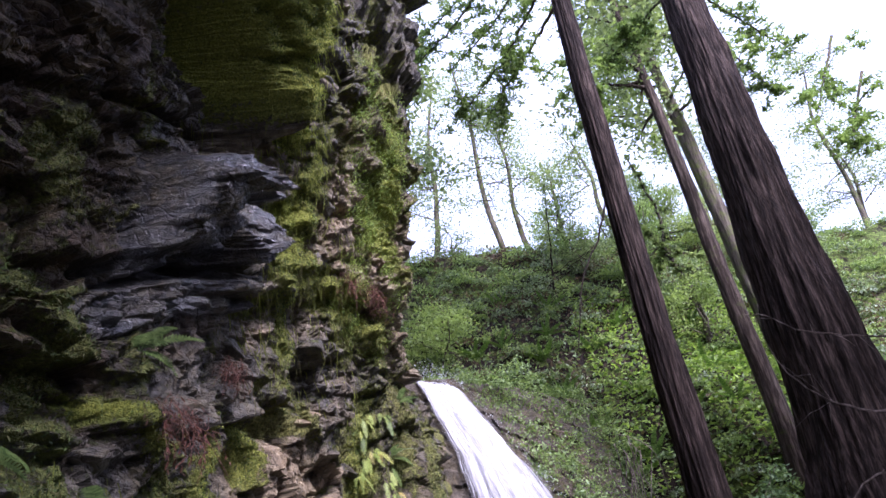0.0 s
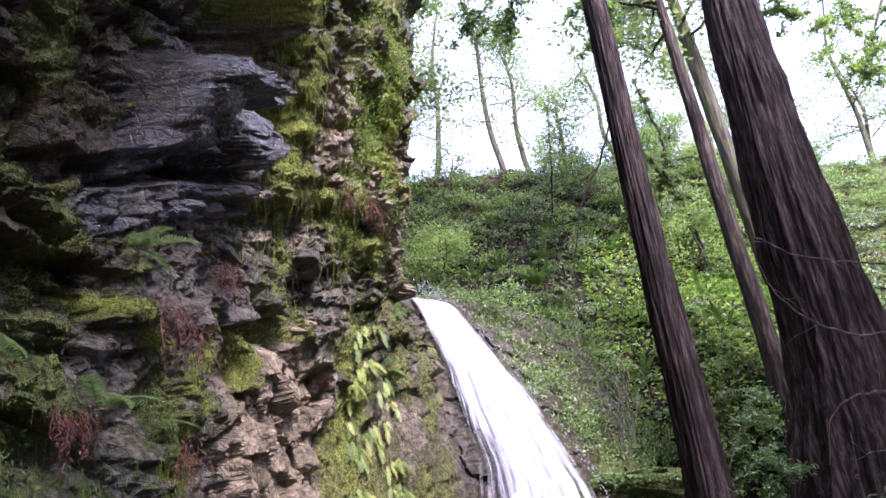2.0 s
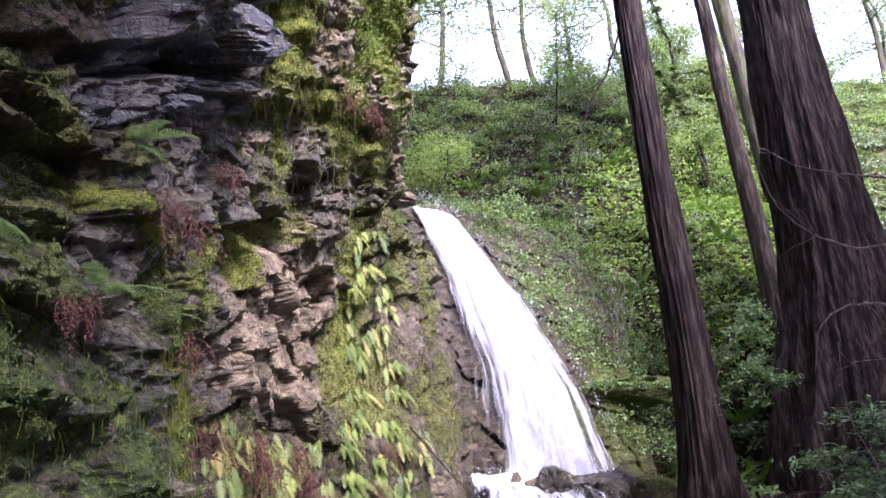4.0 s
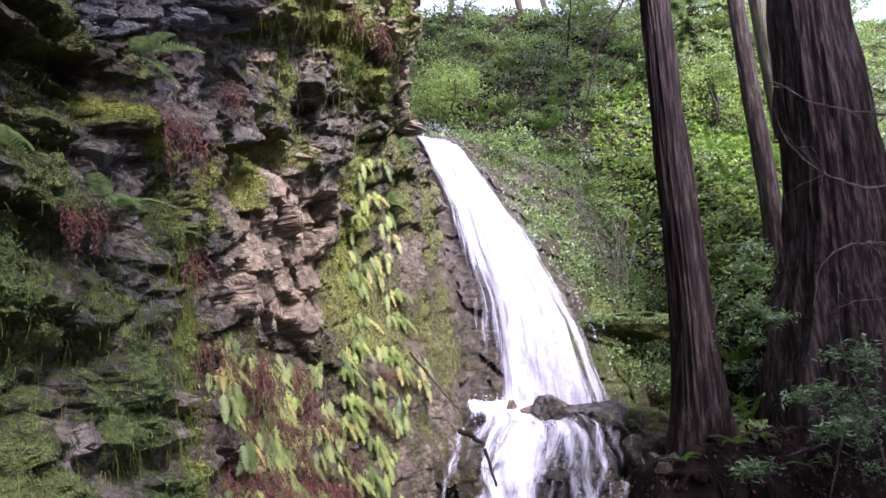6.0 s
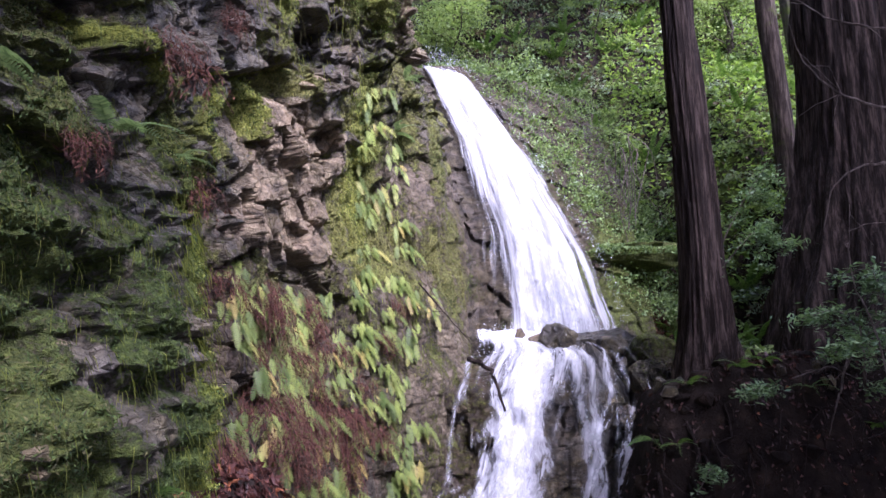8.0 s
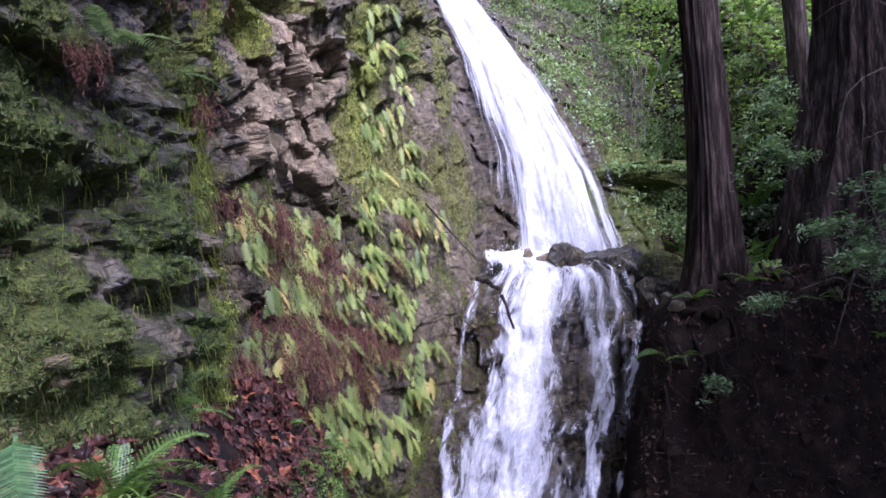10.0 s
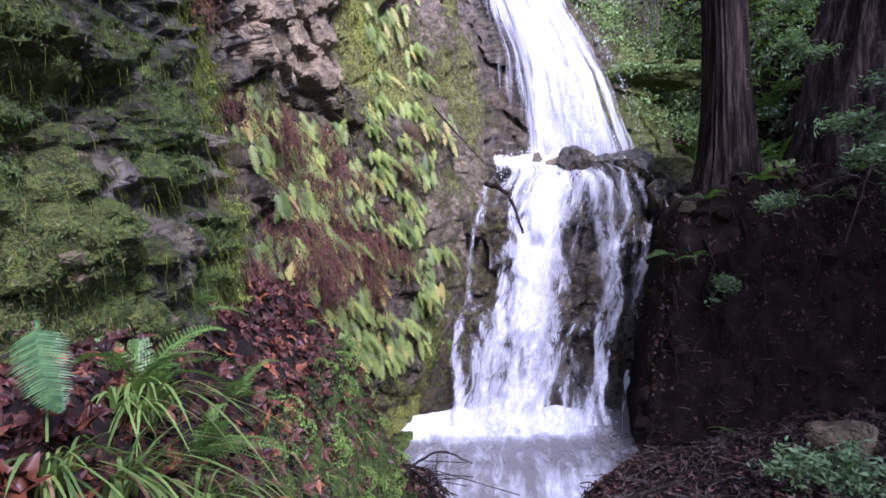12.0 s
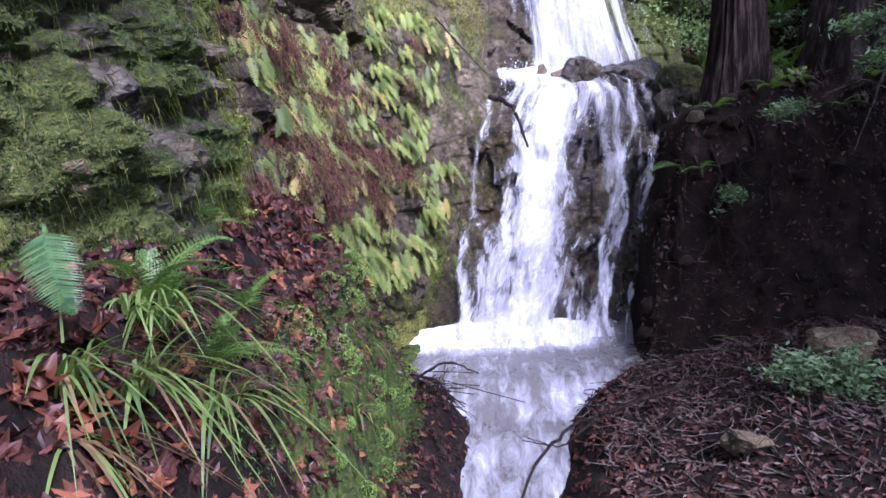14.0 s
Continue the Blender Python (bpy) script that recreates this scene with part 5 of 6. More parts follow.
# ---- boulders and stones at the water ----
for nm, lab, loc, dims, sd, ms, tn in (
        ("boulder", "dark wet boulder with water sliding over it", (1.4, 7.75, 1.9), (0.9, 0.75, 1.5), 1, 0.05, 0.0),
        ("boulder", "dark rounded boulder on the basin's edge", (1.02, 7.98, 2.6), (0.5, 0.46, 0.48), 2, 0.25, 0.1),
        ("boulder", "dark wet boulder with splashing threads of water", (1.42, 7.86, 2.48), (0.78, 0.62, 0.62), 3, 0.1, 0.0),
        ("boulder", "dark mossy rock at the top of the step", (1.98, 8.05, 2.42), (0.62, 0.55, 0.5), 12, 0.45, 0.0),
        ("boulder", "dark earthy rock beside the cascade", (1.86, 7.55, 2.1), (0.5, 0.5, 0.7), 13, 0.3, 0.0),
        ("boulder", "tan stone bulging from the wet step", (1.6, 7.4, 1.85), (0.26, 0.26, 0.24), 7, 0.1, 0.7),
        ("boulder", "pale grey angular rock among dead leaves", (2.55, 5.35, 0.4), (0.6, 0.5, 0.36), 8, 0.0, 0.75),
        ("boulder", "flat brown stone half buried in leaves", (1.32, 3.95, 0.36), (0.3, 0.22, 0.16), 9, 0.1, 0.4),
        ("boulder", "grey stone half buried in leaves", (2.35, 4.2, 0.38), (0.4, 0.3, 0.2), 10, 0.1, 0.2),
        ("boulder", "brown stone stuck in the dark bank", (2.75, 6.55, 2.2), (0.3, 0.24, 0.2), 11, 0.15, 0.3)):
    ob = tagged(part(nm, boulder(nm, 500 + sd, dims, ms, 0.9 if sd < 5 or sd == 7 else 0.1, tn)), lab, "boulder", "rocks in and by the stream")
    ob.location = loc
for lab, loc, dims, sd in (("pale worn stone lodged on the ledge", (0.58, 8.2, 2.68), (0.13, 0.1, 0.16), 5), ("pale tan stone lodged on the ledge", (0.76, 8.1, 2.64), (0.2, 0.14, 0.12), 6)):
    ob = tagged(part("stone", hull_stone("stone", 530 + sd, dims, tan=0.85, wet=0.5, points=13)), lab, "stone", "rocks in and by the stream")
    ob.matrix_world = pose(*loc, 8, 14, 30 * sd)
stone_meshes = [hull_stone("stone", 540 + k, (0.16, 0.12, 0.09), tan=0.3 * (k % 2), moss=0.1, wet=0.4, soil=0.3) for k in range(4)]
for k in range(26):
    x = rng.uniform(1.5, 4.2)
    yy = 6.35 + rng.uniform(0.05, 0.5)
    ob = tagged(part("stone", stone_meshes[k % 4]), "dark earthy stone stuck in the bank", "stone", "stones in the bank")
    ob.matrix_world = Matrix.Translation((x, yy, float(terrain(x, yy)))) @ pose(0, 0, 0, rng.uniform(0, 180), rng.uniform(0, 90), rng.uniform(0, 180)) @ Matrix.Diagonal((*(3 * [rng.uniform(0.4, 1.2)]), 1))

# ---- fallen leaves ----
maple_protos = [maple_leaf(k, 0.13) for k in range(8)]


def plain_leaf(seed, size):
    """A small folded oval leaf."""
    r = np.random.default_rng(seed)
    w, lift = r.uniform(0.28, 0.5), r.uniform(0.05, 0.3)
    v = np.array([(0, -1, 0), (w, -0.3, lift), (w * 0.8, 0.4, lift * 0.8), (0, 1, r.normal() * 0.3), (-w * 0.8, 0.4, lift), (-w, -0.3, lift * 0.7), (0, 0.1, 0)]) * size / 2
    return v, np.array([(0, 1, 2, 6), (6, 2, 3, 4), (0, 6, 4, 5)])


small_protos = [plain_leaf(20 + k, 0.066) for k in range(6)]


def litter(name, count, xlo, xhi, ylo, yhi, protos, material, label, tilt=0.5, test=None, lift=0.012):
    x, y = rng.uniform(xlo, xhi, count * 3), rng.uniform(ylo, yhi, count * 3)
    z = terrain(x, y)
    ok = test(x, y, z) if test else np.ones(len(x), bool)
    c = np.stack([x, y, z + lift], -1)[ok][:count]
    e = 0.05
    gx_, gy_ = (terrain(c[:, 0] + e, c[:, 1]) - c[:, 2]) / e, (terrain(c[:, 0], c[:, 1] + e) - c[:, 2]) / e
    nrm = np.stack([-np.clip(gx_, -2, 2), -np.clip(gy_, -2, 2), np.ones(len(c))], -1)
    v, f = scatter_pieces(protos, c, rng, tilt, (0.6, 1.2), nrm)
    return tagged(part(name, raw_mesh(name, v, f, material, False)), label, "fallen leaves", kind="stuff")


litter("fallen_leaves", 2100, -1.7, -0.75, 1.0, 5.4, maple_protos, MAPLE, "reddish brown fallen maple leaves on the bank", 0.5, lambda x, y, z: z > 0.5)
litter("fallen_leaves", 260, -1.0, -0.4, 3.6, 4.9, small_protos, MAPLE, "red-brown wet leaves beside the stream", 0.4, lambda x, y, z: (z > -0.1) & (z < 0.9))
litter("leaf_litter", 1100, -0.95, 0.85, 2.9, 5.6, small_protos, MAPLE, "wet red-brown leaves along the water's edge", 0.5, lambda x, y, z: (z > -0.24) & (z < 0.25))
litter("leaf_litter", 9500, 0.6, 4.6, 3.2, 6.6, small_protos, LITTER, "dark red-brown leaf litter beside the stream", 0.6, lambda x, y, z: z > -0.05)
litter("leaf_litter", 380, 1.2, 4.6, 6.12, 6.75, small_protos, LITTER, "dark leaves caught on the steep bank", 0.7)
litter("fallen_leaves", 420, 2.4, 3.6, 6.3, 6.75, small_protos, MAPLE, "reddish leaves gathered on the bank's top", 0.6)
litter("leaf_litter", 1500, 1.4, 5.0, 6.1, 8.5, small_protos, LITTER, "dark leaf litter on the bank's top", 0.6)

# ---- the far slope: undergrowth, ferns, shrubs ----
rng = np.random.default_rng(9)
HERB_FAR = leaf_material("young_leaves", (0.14, 0.2, 0.06), (0.28, 0.37, 0.12), 0.45, 0.5)
nm = 950
mx, my = rng.uniform(-1.2, 11.5, nm), rng.uniform(9.0, 17.0, nm)
mz = terrain(mx, my)
rad = rng.uniform(0.12, 0.42, nm) * (0.7 + 0.5 * smooth(10, 15, my))
ok = ~((mx > 2.6) & (mx < 6.5) & (my > 11.5) & (my < 14.0) & (rng.random(nm) < 0.55))
# the lower hillside between the two large trunks
nb = 190
mx, my = np.r_[mx, rng.uniform(2.3, 5.6, nb)], np.r_[my, rng.uniform(7.4, 10.4, nb)]
mz = terrain(mx, my)
rad = np.r_[rad, rng.uniform(0.06, 0.22, nb)]
ok = np.r_[ok, np.hypot(mx[-nb:] - 4.3, my[-nb:] - 7.9) > 1.3]
clumps, sizes = [], []
for k in np.where(ok)[0]:
    n = int(70 + 520 * rad[k])
    q = rng.normal(size=(n, 3))
    q /= np.linalg.norm(q, axis=1)[:, None]
    q *= rng.uniform(0.55, 1.0, (n, 1)) * rad[k] * np.array([1.2, 1.0, 0.8])
    q[:, 2] = np.abs(q[:, 2])
    clumps.append(q + (mx[k], my[k], mz[k]))
c = np.concatenate(clumps)
sort = np.repeat(rng.random(len(clumps)), [len(q) for q in clumps])
pick = np.clip(sort + rng.normal(size=len(c)) * 0.05, 0, 0.999)
PALE_SHRUB = leaf_material("pale_shrubs", (0.1, 0.14, 0.08), (0.28, 0.35, 0.22), 0.3, 0.35)
DARK_SHRUB = leaf_material("dark_shrubs", (0.05, 0.08, 0.036), (0.17, 0.24, 0.1), 0.25, 0.35)
BROWN_SHRUB = leaf_material("withered_shrubs", (0.05, 0.035, 0.022), (0.17, 0.12, 0.07), 0.2, 0.7)
for mat, lo, hi, sz, lab in ((LEAF_SHRUB, 0.0, 0.3, 0.039, "dense green undergrowth on the steep slope"), (HERB_FAR, 0.3, 0.46, 0.039, "fresh green leaves among the undergrowth"),
                             (DARK_SHRUB, 0.46, 0.7, 0.042, "dark evergreen undergrowth on the steep slope"), (PALE_SHRUB, 0.7, 0.88, 0.037, "grey-green undergrowth on the steep slope"), (BROWN_SHRUB, 0.88, 1.0, 0.039, "withered brown undergrowth on the steep slope")):
    v, f = leaf_quads(c[(pick >= lo) & (pick < hi)], sz, rng, 0.35, 1.7, 0.25)
    tagged(part("undergrowth", raw_mesh("undergrowth", v, f, mat, False)), lab, "undergrowth", kind="stuff")
for k in range(20):
    x, y = rng.uniform(-0.6, 8.5), rng.uniform(12.8, 16.6)
    z = float(terrain(x, y))
    h = rng.uniform(0.8, 1.9)
    tree("sapling", "light green leafy sapling on the slope", (x, y, z - 0.1), (x + rng.normal() * 0.3, y - 0.2, z + h), [(0, 0.03), (1, 0.008)], GREY_BARK, (LEAF_FAR, HERB_FAR, LEAF_SHRUB)[k % 3], 600 + k, 9, 0.15, 1.0, 0.9, 2400, 0.036, 0.16, group="saplings on the slope")

# low leaves between the clumps
for mat, n, lab in ((DARK_SHRUB, 7000, "dark low leaves covering the slope"), (LEAF_SHRUB, 6000, "green low leaves covering the slope"), (BROWN_SHRUB, 5000, "withered low leaves covering the slope")):
    gx_, gy_ = rng.uniform(-0.8, 9.0, n), rng.uniform(8.6, 15.5, n)
    v, f = leaf_quads(np.stack([gx_, gy_, terrain(gx_, gy_) + rng.uniform(0.0, 0.16, n)], -1), 0.055, rng, 0.3, 1.7, 0.2)
    tagged(part("ground_cover", raw_mesh("ground_cover", v, f, mat, False)), lab, "undergrowth", kind="stuff")

# bright mossy herbs where light reaches the slope
hx, hy = rng.uniform(2.6, 6.6, 9000), rng.uniform(9.6, 14.2, 9000)
hc = np.stack([hx, hy, terrain(hx, hy) + rng.uniform(0.05, 0.26, 9000)], -1)
HERB = leaf_material("bright_herbs", (0.09, 0.16, 0.026), (0.25, 0.37, 0.06), 0.42, 0.5)
v, f = leaf_quads(hc, 0.05, rng, 0.5, 1.8, 0.2)
tagged(part("herbs", raw_mesh("herbs", v, f, HERB, False)), "bright green herbs and moss on the lit slope", "herbs", kind="stuff")

# plants that hang over the rock beside the fall
px_, pz_ = rng.uniform(0.1, 3.0, 330), rng.uniform(2.9, 7.2, 330)
side = px_ > edge_right(pz_) + 0.12
px_, pz_ = px_[side], pz_[side]
pc = np.concatenate([np.stack([px_, fall_face(px_, pz_) - 0.05, pz_], -1), np.stack([rng.uniform(-0.9, 1.2, 26), rng.uniform(10.6, 11.0, 26), rng.uniform(6.75, 7.1, 26)], -1)])
pc = (pc[:, None] + rng.normal(size=(len(pc), 70, 3)) * (0.1, 0.1, 0.08)).reshape(-1, 3)
v, f = leaf_quads(pc, 0.03, rng, 0.2, 1.7, 0.4)
tagged(part("rock_plants", raw_mesh("rock_plants", v, f, LEAF_SHRUB, False)), "small dark green plants beside the fall", "plants", kind="stuff")

ferns = [fern_plant("sword_fern", "green sword fern on the slope", sword_meshes, 9 + 2 * k, 700 + k, 32, "fern", "ferns on the slope") for k in range(2)]
fern_spots = [(2.3, 9.5), (2.75, 9.8), (1.9, 9.7), (3.1, 9.3), (2.6, 10.6), (1.6, 10.9), (3.4, 10.3), (1.2, 11.6), (2.2, 11.9), (3.0, 11.4), (0.9, 12.6), (3.7, 11.2), (4.4, 11.0), (5.0, 11.6), (4.0, 12.3), (1.7, 13.0), (2.8, 13.2), (0.4, 13.3), (5.6, 12.8), (4.9, 13.4),
              (0.6, 11.2), (1.4, 10.4), (2.0, 10.7), (2.5, 11.3), (1.0, 13.4), (2.0, 13.6), (3.2, 12.4), (3.5, 13.6), (0.2, 12.2), (1.9, 12.4), (4.4, 11.7), (5.4, 11.2), (4.7, 12.6), (6.2, 12.2), (3.0, 10.2), (3.7, 9.6), (4.2, 9.0), (2.2, 14.2), (1.2, 14.4), (3.9, 8.8), (3.5, 9.0), (5.8, 10.2), (5.3, 10.4), (2.35, 10.1),
              (3.3, 8.3), (2.8, 8.0), (3.1, 8.9), (4.9, 9.3), (5.3, 8.9), (4.8, 8.4), (2.5, 8.6)]
for k, (x, y) in enumerate(fern_spots):
    m = Matrix.Translation((x, y, float(terrain(x, y)) - 0.02)) @ pose(0, 0, 0, -20, 0, 0) @ pose(0, 0, 0, 0, 0, rng.uniform(0, 360))
    if k < 2:
        ferns[k].matrix_world = m
    else:
        copy_thing(ferns[k % 2], m)

# a mossy ledge beside the foot of the fall
ob = tagged(part("boulder", boulder("boulder", 571, (1.5, 0.7, 0.42), 0.95, 0.2, 0.0, 3)), "green mossy ledge of rock above a dark hollow", "boulder", "rocks in and by the stream")
ob.location = (2.2, 9.35, 3.72)
q = rng.normal(size=(2600, 3))
q /= np.linalg.norm(q, axis=1)[:, None]
q[:, 2] = np.abs(q[:, 2])
q *= (0.75 + 0.5 * fbm(q[:, 0] * 3, q[:, 1] * 3, q[:, 2] * 3, 3, 241))[:, None]
v, f = leaf_quads(np.array([2.2, 9.35, 3.72]) + q * (0.75, 0.38, 0.2), 0.026, rng, 0.2, 2.2, 0.5)
tagged(part("ledge_moss", raw_mesh("ledge_moss", v, f, LEAF_SHRUB, False)), "bright green moss and herbs on the rock ledge", "moss", kind="stuff")
for x, y in ((2.25, 9.75), (1.75, 9.55), (2.6, 9.9), (1.35, 9.7), (2.9, 10.4), (0.75, 10.3)):
    ob = tagged(new("dead_fern"), "withered brown fern skirt on the slope", "dead fern", "withered ferns")
    ob.matrix_world = frame_on((x, y, float(terrain(x, y)) + 0.16), (0.1, -1.0, 0.25), rng.uniform(-15, 15)) @ Matrix.Diagonal((1.9, 1.9, 1.9, 1))
    part("dead_fronds", dead_meshes[int(x * 10) % 5], ob)

# a pale dry vine tangle on the slope
tang = []
for k in range(16):
    t = np.linspace(0, 1, 9)[:, None]
    q = np.array([2.2, 9.7, 5.3]) + rng.normal(size=3) * (0.14, 0.1, 0.1) + t * np.array([rng.normal() * 0.25, rng.normal() * 0.1, -rng.uniform(0.4, 1.3)]) + np.sin(t * 4) * rng.normal(size=3) * 0.06
    tang.append(tube(q, np.full(9, 0.006), 4))
ob = tagged(new("dry_vines"), "pale dry vines hanging from a shrub on the slope", "vines")
for q in tang:
    part("vine", raw_mesh("vine", *q, TWIG), ob)

# ---- bare hanging branches in the gap ----
def bough(name, label, points, r0, r1, bark, side_twigs=0, seed=0, sprays=0, leaf=None, category="branch", size=0.035):
    r = np.random.default_rng(seed)
    p = np.asarray(points, float)
    t = np.linspace(0, 1, 24)
    k = np.linspace(0, 1, len(p))
    q = np.stack([np.interp(t, k, p[:, a]) for a in range(3)], -1)
    for _ in range(2):
        q[1:-1] = (q[:-2] + 2 * q[1:-1] + q[2:]) / 4
    q += r.normal(size=q.shape) * r0 * 0.5 * np.sin(t * math.pi)[:, None]
    ob = tagged(new(name), label, category)
    part("stem", raw_mesh("stem", *tube(q, np.linspace(r0, r1, 24), 7), bark), ob)
    tips = []
    for j in range(side_twigs):
        b = q[r.integers(3, 23)]
        d = r.normal(size=3) * (1, 0.6, 0.7)
        d /= np.linalg.norm(d)
        s = np.linspace(0, 1, 7)[:, None]
        ln = np.linalg.norm(p[-1] - p[0]) * r.uniform(0.12, 0.3)
        w = b + s * d * ln + s * s * np.array([0, 0, -0.25 * ln]) + r.normal(size=(7, 3)) * 0.02 * ln
        part("twig", raw_mesh("twig", *tube(w, np.linspace(r1 * 1.1, r1 * 0.4, 7), 5), bark), ob)
        tips.append(w[2:])
    if sprays:
        base = np.concatenate(tips + [q[8:]])
        c = (base[r.integers(0, len(base), sprays)][:, None] + r.normal(size=(sprays, 10, 3)) * (0.05, 0.05, 0.03)).reshape(-1, 3)
        part("leaves", raw_mesh("leaves", *leaf_quads(c, size, r, 0.6, 2.4, 0.2), leaf, False), ob)
    return ob


bough("hanging_branch", "thin dark bare branch hanging into the gap", [(2.75, 9.0, 9.6), (2.45, 9.0, 8.5), (1.95, 9.0, 7.6), (1.7, 9.0, 6.5)], 0.022, 0.006, DARK_TWIG, 4, 1)
bough("hanging_branch", "crooked thin stem rising from the slope", [(1.95, 11.5, 8.8), (2.05, 11.5, 9.8), (2.15, 11.5, 11.2)], 0.02, 0.008, DARK_TWIG, 5, 2, 60, LEAF_FAR)
bough("crooked_sapling", "crooked mossy sapling on the bright slope", [(5.1, 13.1, 8.0), (5.05, 13.1, 9.2), (4.75, 13.1, 10.2), (4.9, 13.2, 11.4), (4.5, 13.2, 13.0)], 0.07, 0.02, GREY_BARK, 8, 3, 160, LEAF_FAR, "sapling", 0.06)
# pale bare twigs before the thick redwood
for k, pts_ in enumerate([[(3.1, 4.6, 4.5), (2.75, 4.6, 4.55), (2.4, 4.6, 4.62), (2.2, 4.6, 4.78)],
                          [(3.0, 4.6, 4.05), (2.7, 4.6, 4.0), (2.4, 4.6, 4.12), (2.2, 4.6, 4.35), (2.15, 4.6, 4.6)],
                          [(3.0, 4.5, 3.5), (2.7, 4.5, 3.62), (2.45, 4.5, 3.6), (2.28, 4.5, 3.48), (2.2, 4.5, 3.2)],
                          [(2.95, 5.2, 1.9), (2.85, 5.2, 2.6), (2.7, 5.2, 3.0), (2.75, 5.2, 3.5)]]):
    bough("bare_twig", "thin pale bare twig arching before the trunk", pts_, 0.009, 0.003, TWIG, 5, 20 + k)

# ---- redwood sprays on the dark bank ----
SPRAY = leaf_material("redwood_needles", (0.06, 0.11, 0.045), (0.19, 0.29, 0.12), 0.3, 0.45)
for k, (pts_, n) in enumerate([([(2.95, 5.6, 2.2), (2.85, 5.4, 2.7), (2.55, 5.2, 2.75), (2.2, 5.1, 2.65)], 80), ([(3.0, 5.6, 2.3), (2.95, 5.3, 2.9), (2.8, 5.1, 3.05)], 70), ([(2.9, 5.5, 2.1), (2.75, 5.2, 2.5), (2.5, 5.1, 2.45)], 60),
                               ([(2.55, 6.2, 2.0), (2.4, 6.0, 2.2), (2.2, 5.9, 2.15)], 40), ([(1.93, 4.6, 0.25), (1.92, 4.6, 0.6), (1.7, 4.5, 0.52)], 70), ([(1.95, 4.65, 0.3), (2.1, 4.6, 0.6), (2.4, 4.5, 0.5)], 90), ([(1.95, 4.6, 0.3), (2.2, 4.5, 0.45), (2.4, 4.4, 0.3)], 60),
                               ([(2.0, 6.3, 1.4), (1.95, 6.1, 1.55), (1.8, 6.05, 1.35)], 26), ([(2.2, 6.9, 3.0), (2.7, 6.8, 3.6), (3.0, 6.8, 3.4)], 110), ([(2.3, 7.0, 3.2), (2.75, 7.0, 4.0), (3.0, 7.1, 4.3)], 90)]):
    bough("redwood_shoot", "green redwood shoot on the dark bank", pts_, 0.008, 0.003, TWIG, 5, 40 + k, n, SPRAY, "shoot", 0.022)

# roots and small ferns on the dark bank
ROOT = bark_material("dark_roots", (0.02, 0.014, 0.011), (0.07, 0.05, 0.04))
for k in range(22):
    x0 = rng.uniform(1.5, 3.8)
    yy = 6.2 + rng.uniform(0.12, 0.4)
    q = [(x0 + rng.normal() * 0.06 * j, yy - 0.09 * j + 0.03 * rng.normal(), float(terrain(x0, yy)) + 0.12 - 0.22 * j * rng.uniform(0.6, 1.3)) for j in range(5)]
    bough("root", "thin dark root hanging from the bank", q, rng.uniform(0.008, 0.02), 0.003, ROOT, 2, 1000 + k, category="root")
small_fern = [frond_mesh("frond", FERN, 0.3, 0.085, 18, 1.0, 130 + k, "lance", 0.3) for k in range(2)]
for k, (x, y) in enumerate([(1.75, 6.38), (2.35, 6.45), (2.9, 6.4), (3.2, 6.5), (1.6, 6.6), (2.6, 6.6), (3.5, 6.45), (2.0, 6.15), (1.9, 6.5)]):
    ob = fern_plant("small_fern", "small green fern on the dark bank", small_fern, 5, 1100 + k, 15, "fern", "ferns on the dark bank", 200, 90)
    ob.matrix_world = Matrix.Translation((x, y - 0.04, float(terrain(x, y)))) @ Matrix.Diagonal((0.9, 0.9, 0.9, 1))
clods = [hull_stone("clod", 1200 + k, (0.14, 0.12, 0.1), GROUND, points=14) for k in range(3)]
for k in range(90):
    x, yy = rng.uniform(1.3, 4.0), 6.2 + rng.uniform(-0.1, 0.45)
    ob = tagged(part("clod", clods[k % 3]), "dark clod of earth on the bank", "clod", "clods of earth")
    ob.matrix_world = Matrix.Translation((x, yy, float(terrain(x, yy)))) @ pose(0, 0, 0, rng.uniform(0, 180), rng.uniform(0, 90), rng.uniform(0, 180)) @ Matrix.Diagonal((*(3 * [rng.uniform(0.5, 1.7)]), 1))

# ---- near bank: ferns, sedge, large leaves ----
lush_meshes = [frond_mesh("frond", FERN, ln, 0.2, 26, a, 140 + k, "tri", 0.45) for k, (ln, a) in enumerate([(0.55, 1.3), (0.48, 1.5), (0.6, 1.15)])]
LADY = leaf_material("lady_fern_green", (0.05, 0.13, 0.04), (0.11, 0.225, 0.07), 0.4, 0.4)
lady = frond_mesh("frond", LADY, 0.29, 0.17, 34, 1.0, 120, "lance", 0.35)
ob = tagged(new("lady_fern"), "single broad pale green fern frond arching over the bank", "fern")
ob.matrix_world = Matrix.Translation((-1.25, 2.0, 1.66))
part("stalk", raw_mesh("stalk", *tube([(0, 0, 0), (0.005, 0.01, 0.15), (0.01, -0.01, 0.33)], [0.005, 0.004, 0.003], 6), GRASS), ob)
fr = part("frond", lady, ob)
fr.matrix_local = pose(0.01, -0.01, 0.34, -68, 8, 196)
